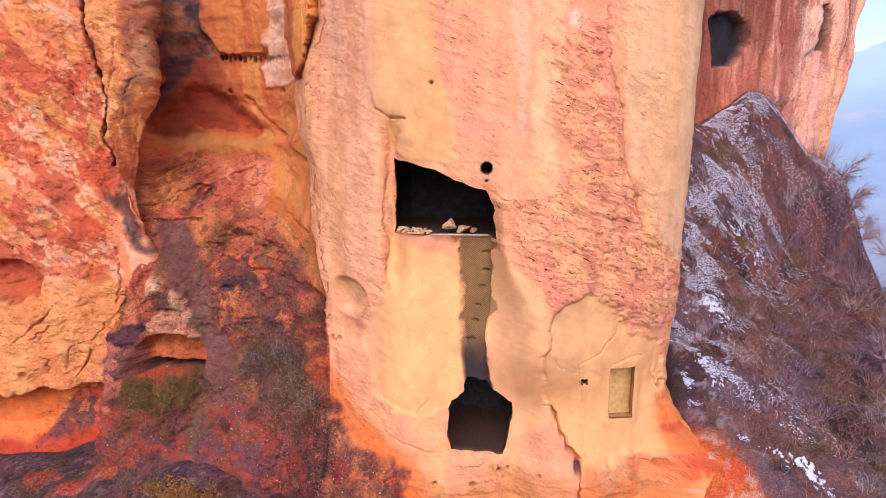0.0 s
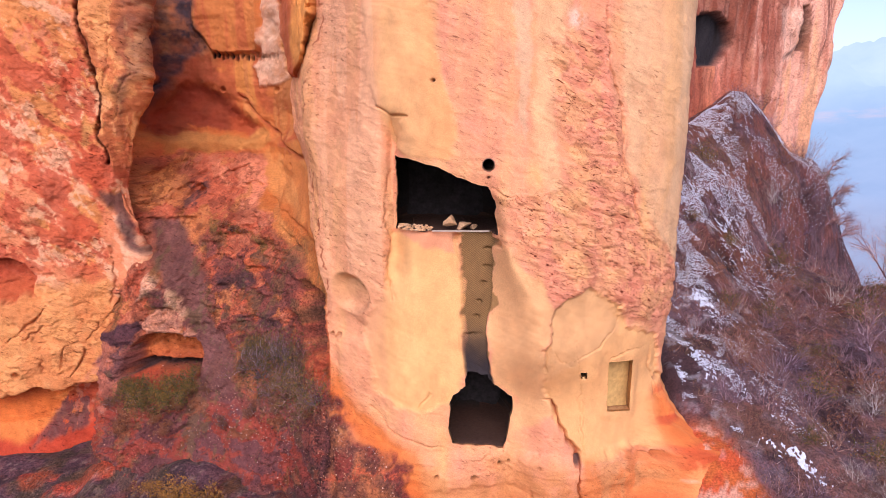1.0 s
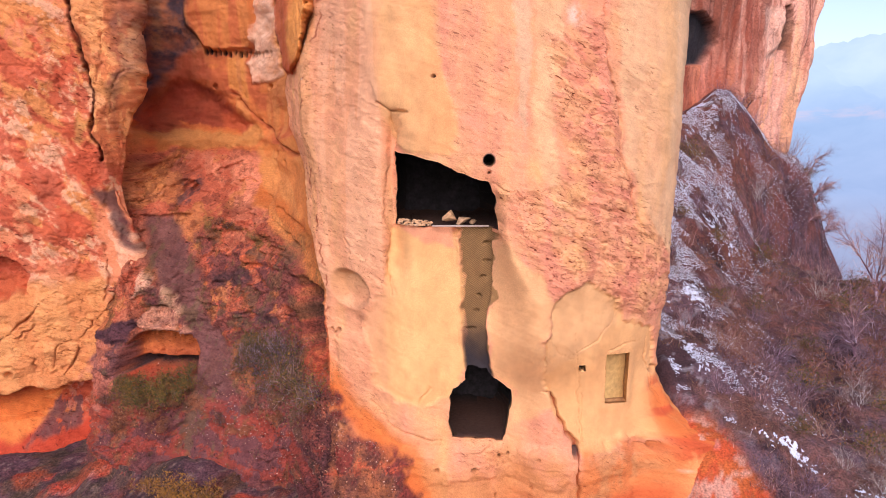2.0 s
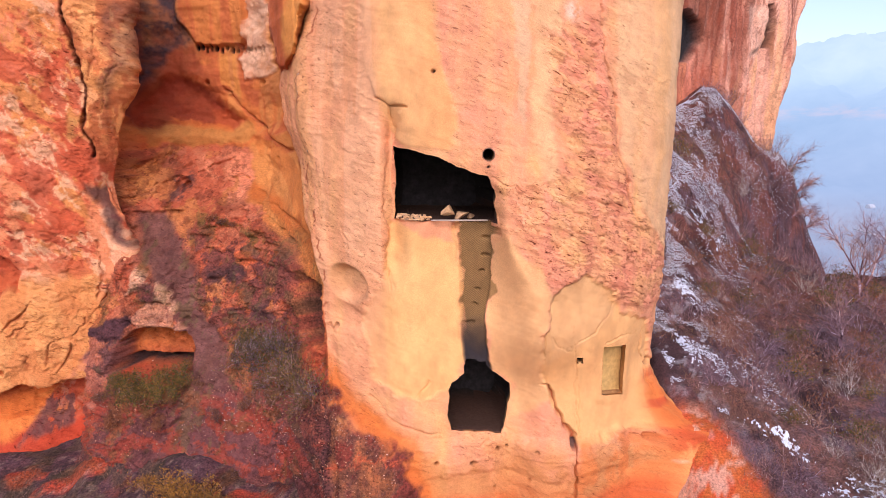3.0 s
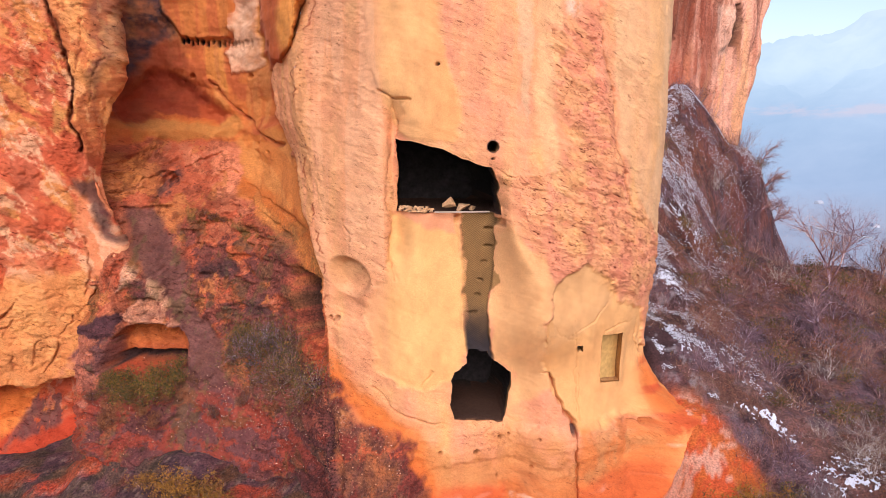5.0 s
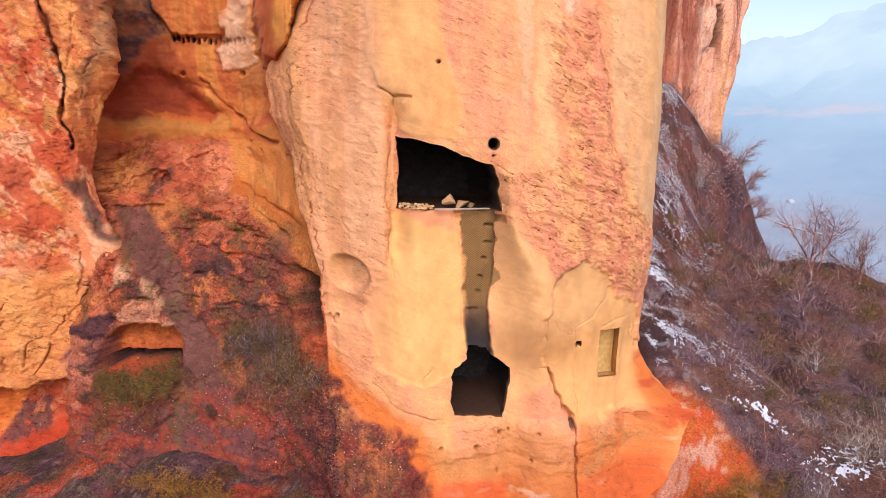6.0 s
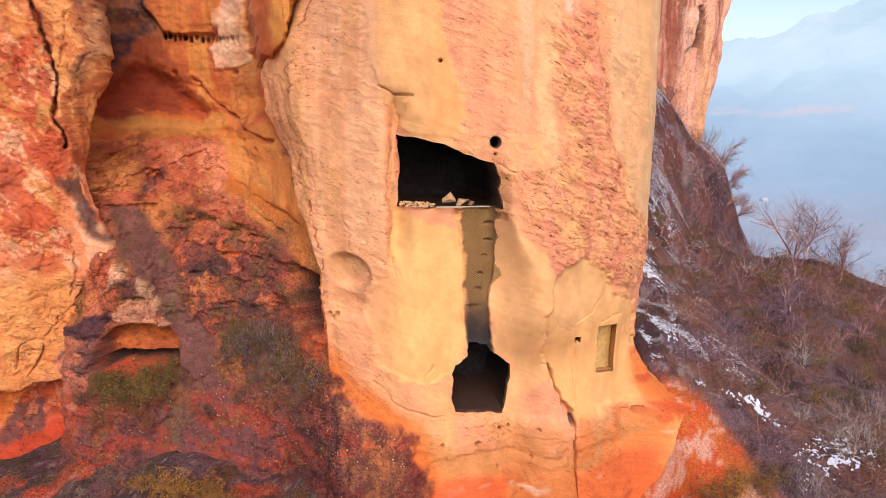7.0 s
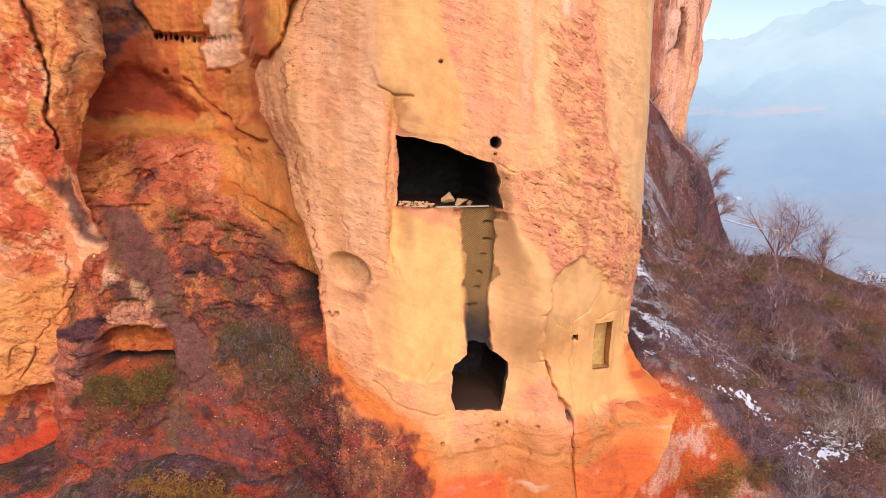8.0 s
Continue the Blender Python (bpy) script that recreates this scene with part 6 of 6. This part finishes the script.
LEAFY = tagged(shrub("leafy_shrub", 401, .75, 12, 1.1, .012, BARK, OLIVE_LEAF, 1500, .04), "dense low shrub with olive and yellowing leaves below the rock arch", "shrub", "shrubs of the bay")
TANGLE = tagged(shrub("tangled_shrub", 402, .95, 24, 1.05, .012, BARK, OLIVE_LEAF, 700, .035), "tangled grey shrub with few green leaves on the rock apron", "shrub", "shrubs of the bay")
GOLDEN = tagged(shrub("golden_shrub", 403, .8, 14, 1.0, .012, BARK, GOLD_LEAF, 1500, .045), "golden-leaved autumn shrub at the cliff foot", "shrub", "golden shrubs at the foot")
RUSTY = tagged(shrub("rusty_shrub", 404, .6, 12, 1.2, .012, BARK, RUST_LEAF, 1300, .045), "low rust-coloured shrub on the rock apron", "shrub", "shrubs of the bay")
seen = set()


def put(ob, spot, size, turn, lean=-25):
    if ob.name in seen:
        ob = copy_thing(ob, Matrix.Identity(4))
    seen.add(ob.name)
    return plant(ob, spot, size, turn, lean)


rng = np.random.default_rng(17)
for x, z, s in ((-12.7, 2.6, .6), (-10.4, 2.8, .7), (-12.6, 2.3, .7), (-12.0, 2.3, .8), (-11.3, 2.4, .8), (-10.7, 2.4, .8), (-12.3, 2.1, .8), (-11.6, 2.0, .8), (-10.9, 2.1, .9), (-10.4, 2.4, .7), (-8.0, 4.0, .6), (-7.4, 4.2, .6)):
    put(LEAFY, on_rock(x, z), s * 1.2, rng.uniform(0, 360))
for x, z, s in ((-7.6, 3.7, 1.0), (-4.7, 3.3, .9), (-6.1, 4.0, 1.0), (-6.8, 4.1, .9), (-7.2, 3.3, 1.0), (-6.5, 3.5, 1.1), (-5.7, 3.4, 1.1), (-5.1, 3.0, 1.0), (-6.0, 2.8, 1.0), (-6.8, 2.8, .8), (-5.3, 2.4, .9), (-8.0, 3.3, .7)):
    put(TANGLE, on_rock(x, z), s * 1.2, rng.uniform(0, 360))
for x, z, s in ((-11.4, 1.6, .7), (-10.9, 1.2, .7), (-11.9, 2.2, .6), (-11.2, 2.1, .6), (-10.6, 1.9, .6), (-12.9, 1.2, .8), (-8.7, 1.4, .6), (-9.6, 2.4, .5), (-13.4, 2.0, .7), (-7.6, 1.9, .6), (-9.6, 8.7, .5), (-9.2, 8.5, .5), (-8.8, 8.4, .4), (-5.0, 2.6, .6)):
    put(RUSTY, on_rock(x, z), s, rng.uniform(0, 360))
for x, y, s in ((-9.4, 23.6, 1.0), (-8.7, 23.3, 1.0), (-10.0, 24.0, .9), (-8.2, 23.0, .8), (-11.0, 24.4, .7)):
    put(GOLDEN, settle(x, y), s, rng.uniform(0, 360), 0)
for x, y, s in ((9.2, 20.0, 1.1), (9.9, 20.3, 1.0), (10.6, 20.6, .9), (8.6, 19.5, 1.0), (11.4, 20.2, .9)):
    put(GOLDEN, settle(x, y), s, rng.uniform(0, 360), 0)

# dead grass on the apron and the near slope
EARTH_GRASS = twig_material("earth_grass", [(0.0, (0.05, 0.03, 0.032)), (0.5, (0.13, 0.08, 0.075)), (0.8, (0.2, 0.12, 0.07)), (1.0, (0.3, 0.23, 0.2))])
n = 26000
gu, gzz = rng.uniform(4.8, 12.2, n), -1.5 + 5.5 * rng.random(n) ** 1.2
pts, px_, ww = surface(gu[:, None], gzz[:, None])
pts, share = pts[:, 0], (ww["alcove"] + ww["toe_dark"])[:, 0]
keep = (share > .5) & (vnoise(pts[:, 0] * .9, pts[:, 2] * .9, 3, 91) > -.15)
pts = pts[keep]
tagged(blades("apron_grass", pts[:, 0], pts[:, 1] + .02, pts[:, 2], .16, .010, EARTH_GRASS, 21, .9), "dead brown grass and twigs on the rock apron", "grass", kind="stuff")
n = 22000
gx2, gy2 = rng.uniform(-19, -.5, n), rng.uniform(19, 27, n)
keep = vnoise(gx2 * .8, gy2 * .8, 3, 92) > -.1
gx2, gy2 = gx2[keep], gy2[keep]
tagged(blades("foot_grass", gx2, gy2, ground_height(gx2, gy2) - .02, .14, .010, EARTH_GRASS, 22, .9), "dead brown grass at the cliff foot", "grass", kind="stuff")


def stone_mesh(name, seed, rough=.18):
    r = np.random.default_rng(seed)
    bm = bmesh.new()
    bmesh.ops.create_icosphere(bm, subdivisions=2, radius=.5)
    cuts = [(Vector(r.normal(0, 1, 3).tolist()).normalized(), r.uniform(.2, .36)) for _ in range(13)]
    for v in bm.verts:
        for d, far in cuts:
            over = v.co.dot(d) - far
            if over > 0:
                v.co -= d * over
        v.co *= 1 + rough * .3 * noise.noise(v.co * 5 + Vector((seed, 0, 0)))
    me = bpy.data.meshes.new(name)
    bm.to_mesh(me)
    bm.free()
    me.materials.append(STONE)
    return me


STONES = [stone_mesh("stone", 500 + k) for k in range(5)]


def stone(name, spot, size, turn, label, group=""):
    ob = new(name, STONES[int(rng.integers(0, 5))])
    ob.matrix_basis = Matrix.Translation(spot) @ pose(0, 0, 0, *turn) @ Matrix.Diagonal((*size, 1))
    return tagged(ob, label, "stone", group)


lip = 9.58
for k in range(34):
    x = -1.5 + 1.05 * (k % 12) / 11 + rng.uniform(-.05, .05)
    row = k // 12
    y = float(plan(np.array([12.5 + (x + 1.5) * .36]), np.array([lip]))[1][0]) + .16 + .13 * row
    s = rng.uniform(.13, .24)
    stone("rubble_stone", Vector((x, y, lip + .05 + .06 * row)), (s * 1.3, s, s * .7), (rng.uniform(-15, 15), rng.uniform(-15, 15), rng.uniform(0, 360)), "pale broken stone heaped on the cave sill", "rubble on the cave sill")
stone("fallen_boulder", Vector((.25, 23.55, lip + .26)), (.62, .5, .62), (20, 30, 15), "pale fallen boulder lying inside the cave mouth")
stone("fallen_boulder", Vector((.70, 23.5, lip + .16)), (.75, .5, .36), (0, -8, 30), "pale slab leaning on a boulder in the cave mouth")
stone("fallen_boulder", Vector((1.05, 23.6, lip + .1)), (.4, .35, .25), (0, 8, 70), "small pale block beside a boulder in the cave mouth")
bar = bmesh.new()
bmesh.ops.create_cube(bar, size=1)
bmesh.ops.bevel(bar, geom=bar.edges[:], offset=.08, segments=1, affect="EDGES")
me = bpy.data.meshes.new("plank")
bar.to_mesh(me)
me.materials.append(PLANK)
plank = new("plank", me)
plank.matrix_basis = Matrix.Translation((.55, 22.78, lip + .05)) @ pose(0, 0, 0, 0, 0, -4) @ Matrix.Diagonal((1.9, .09, .05, 1))
tagged(plank, "weathered pale plank laid along the cave sill", "plank")

SCREE = twig_material("scree", [(0.0, (.10, .05, .04)), (.5, (.28, .16, .11)), (.9, (.42, .28, .2)), (1.0, (.55, .46, .4))])
# loose pale stones on the apron, too many to count
pv, pf = [], []
base = np.array([(1, 0, 0), (-1, 0, 0), (0, 1, 0), (0, -1, 0), (0, 0, 1), (0, 0, -1)], float)
octa = np.array([(0, 2, 4), (2, 1, 4), (1, 3, 4), (3, 0, 4), (2, 0, 5), (1, 2, 5), (3, 1, 5), (0, 3, 5)])
n = 1600
gu, gzz = rng.uniform(5.5, 12.4, n), rng.normal(1.6, .8, n)
spots, _, ww = surface(gu[:, None], gzz[:, None])
keep = ((ww["alcove"] + ww["toe_dark"])[:, 0] > .5)
for k, p in enumerate(spots[:, 0][keep]):
    pv.append(p + base * rng.uniform(.012, .04) * rng.uniform(.4, 1.3, (6, 3)) + np.array((0, -.02, 0)))
    pf.append(octa + 6 * k)
tagged(new("scree_stones", mesh_from("scree_stones", np.concatenate(pv), np.concatenate(pf), SCREE, None, False)), "loose pale stones scattered over the dirt apron", "stones", kind="stuff")
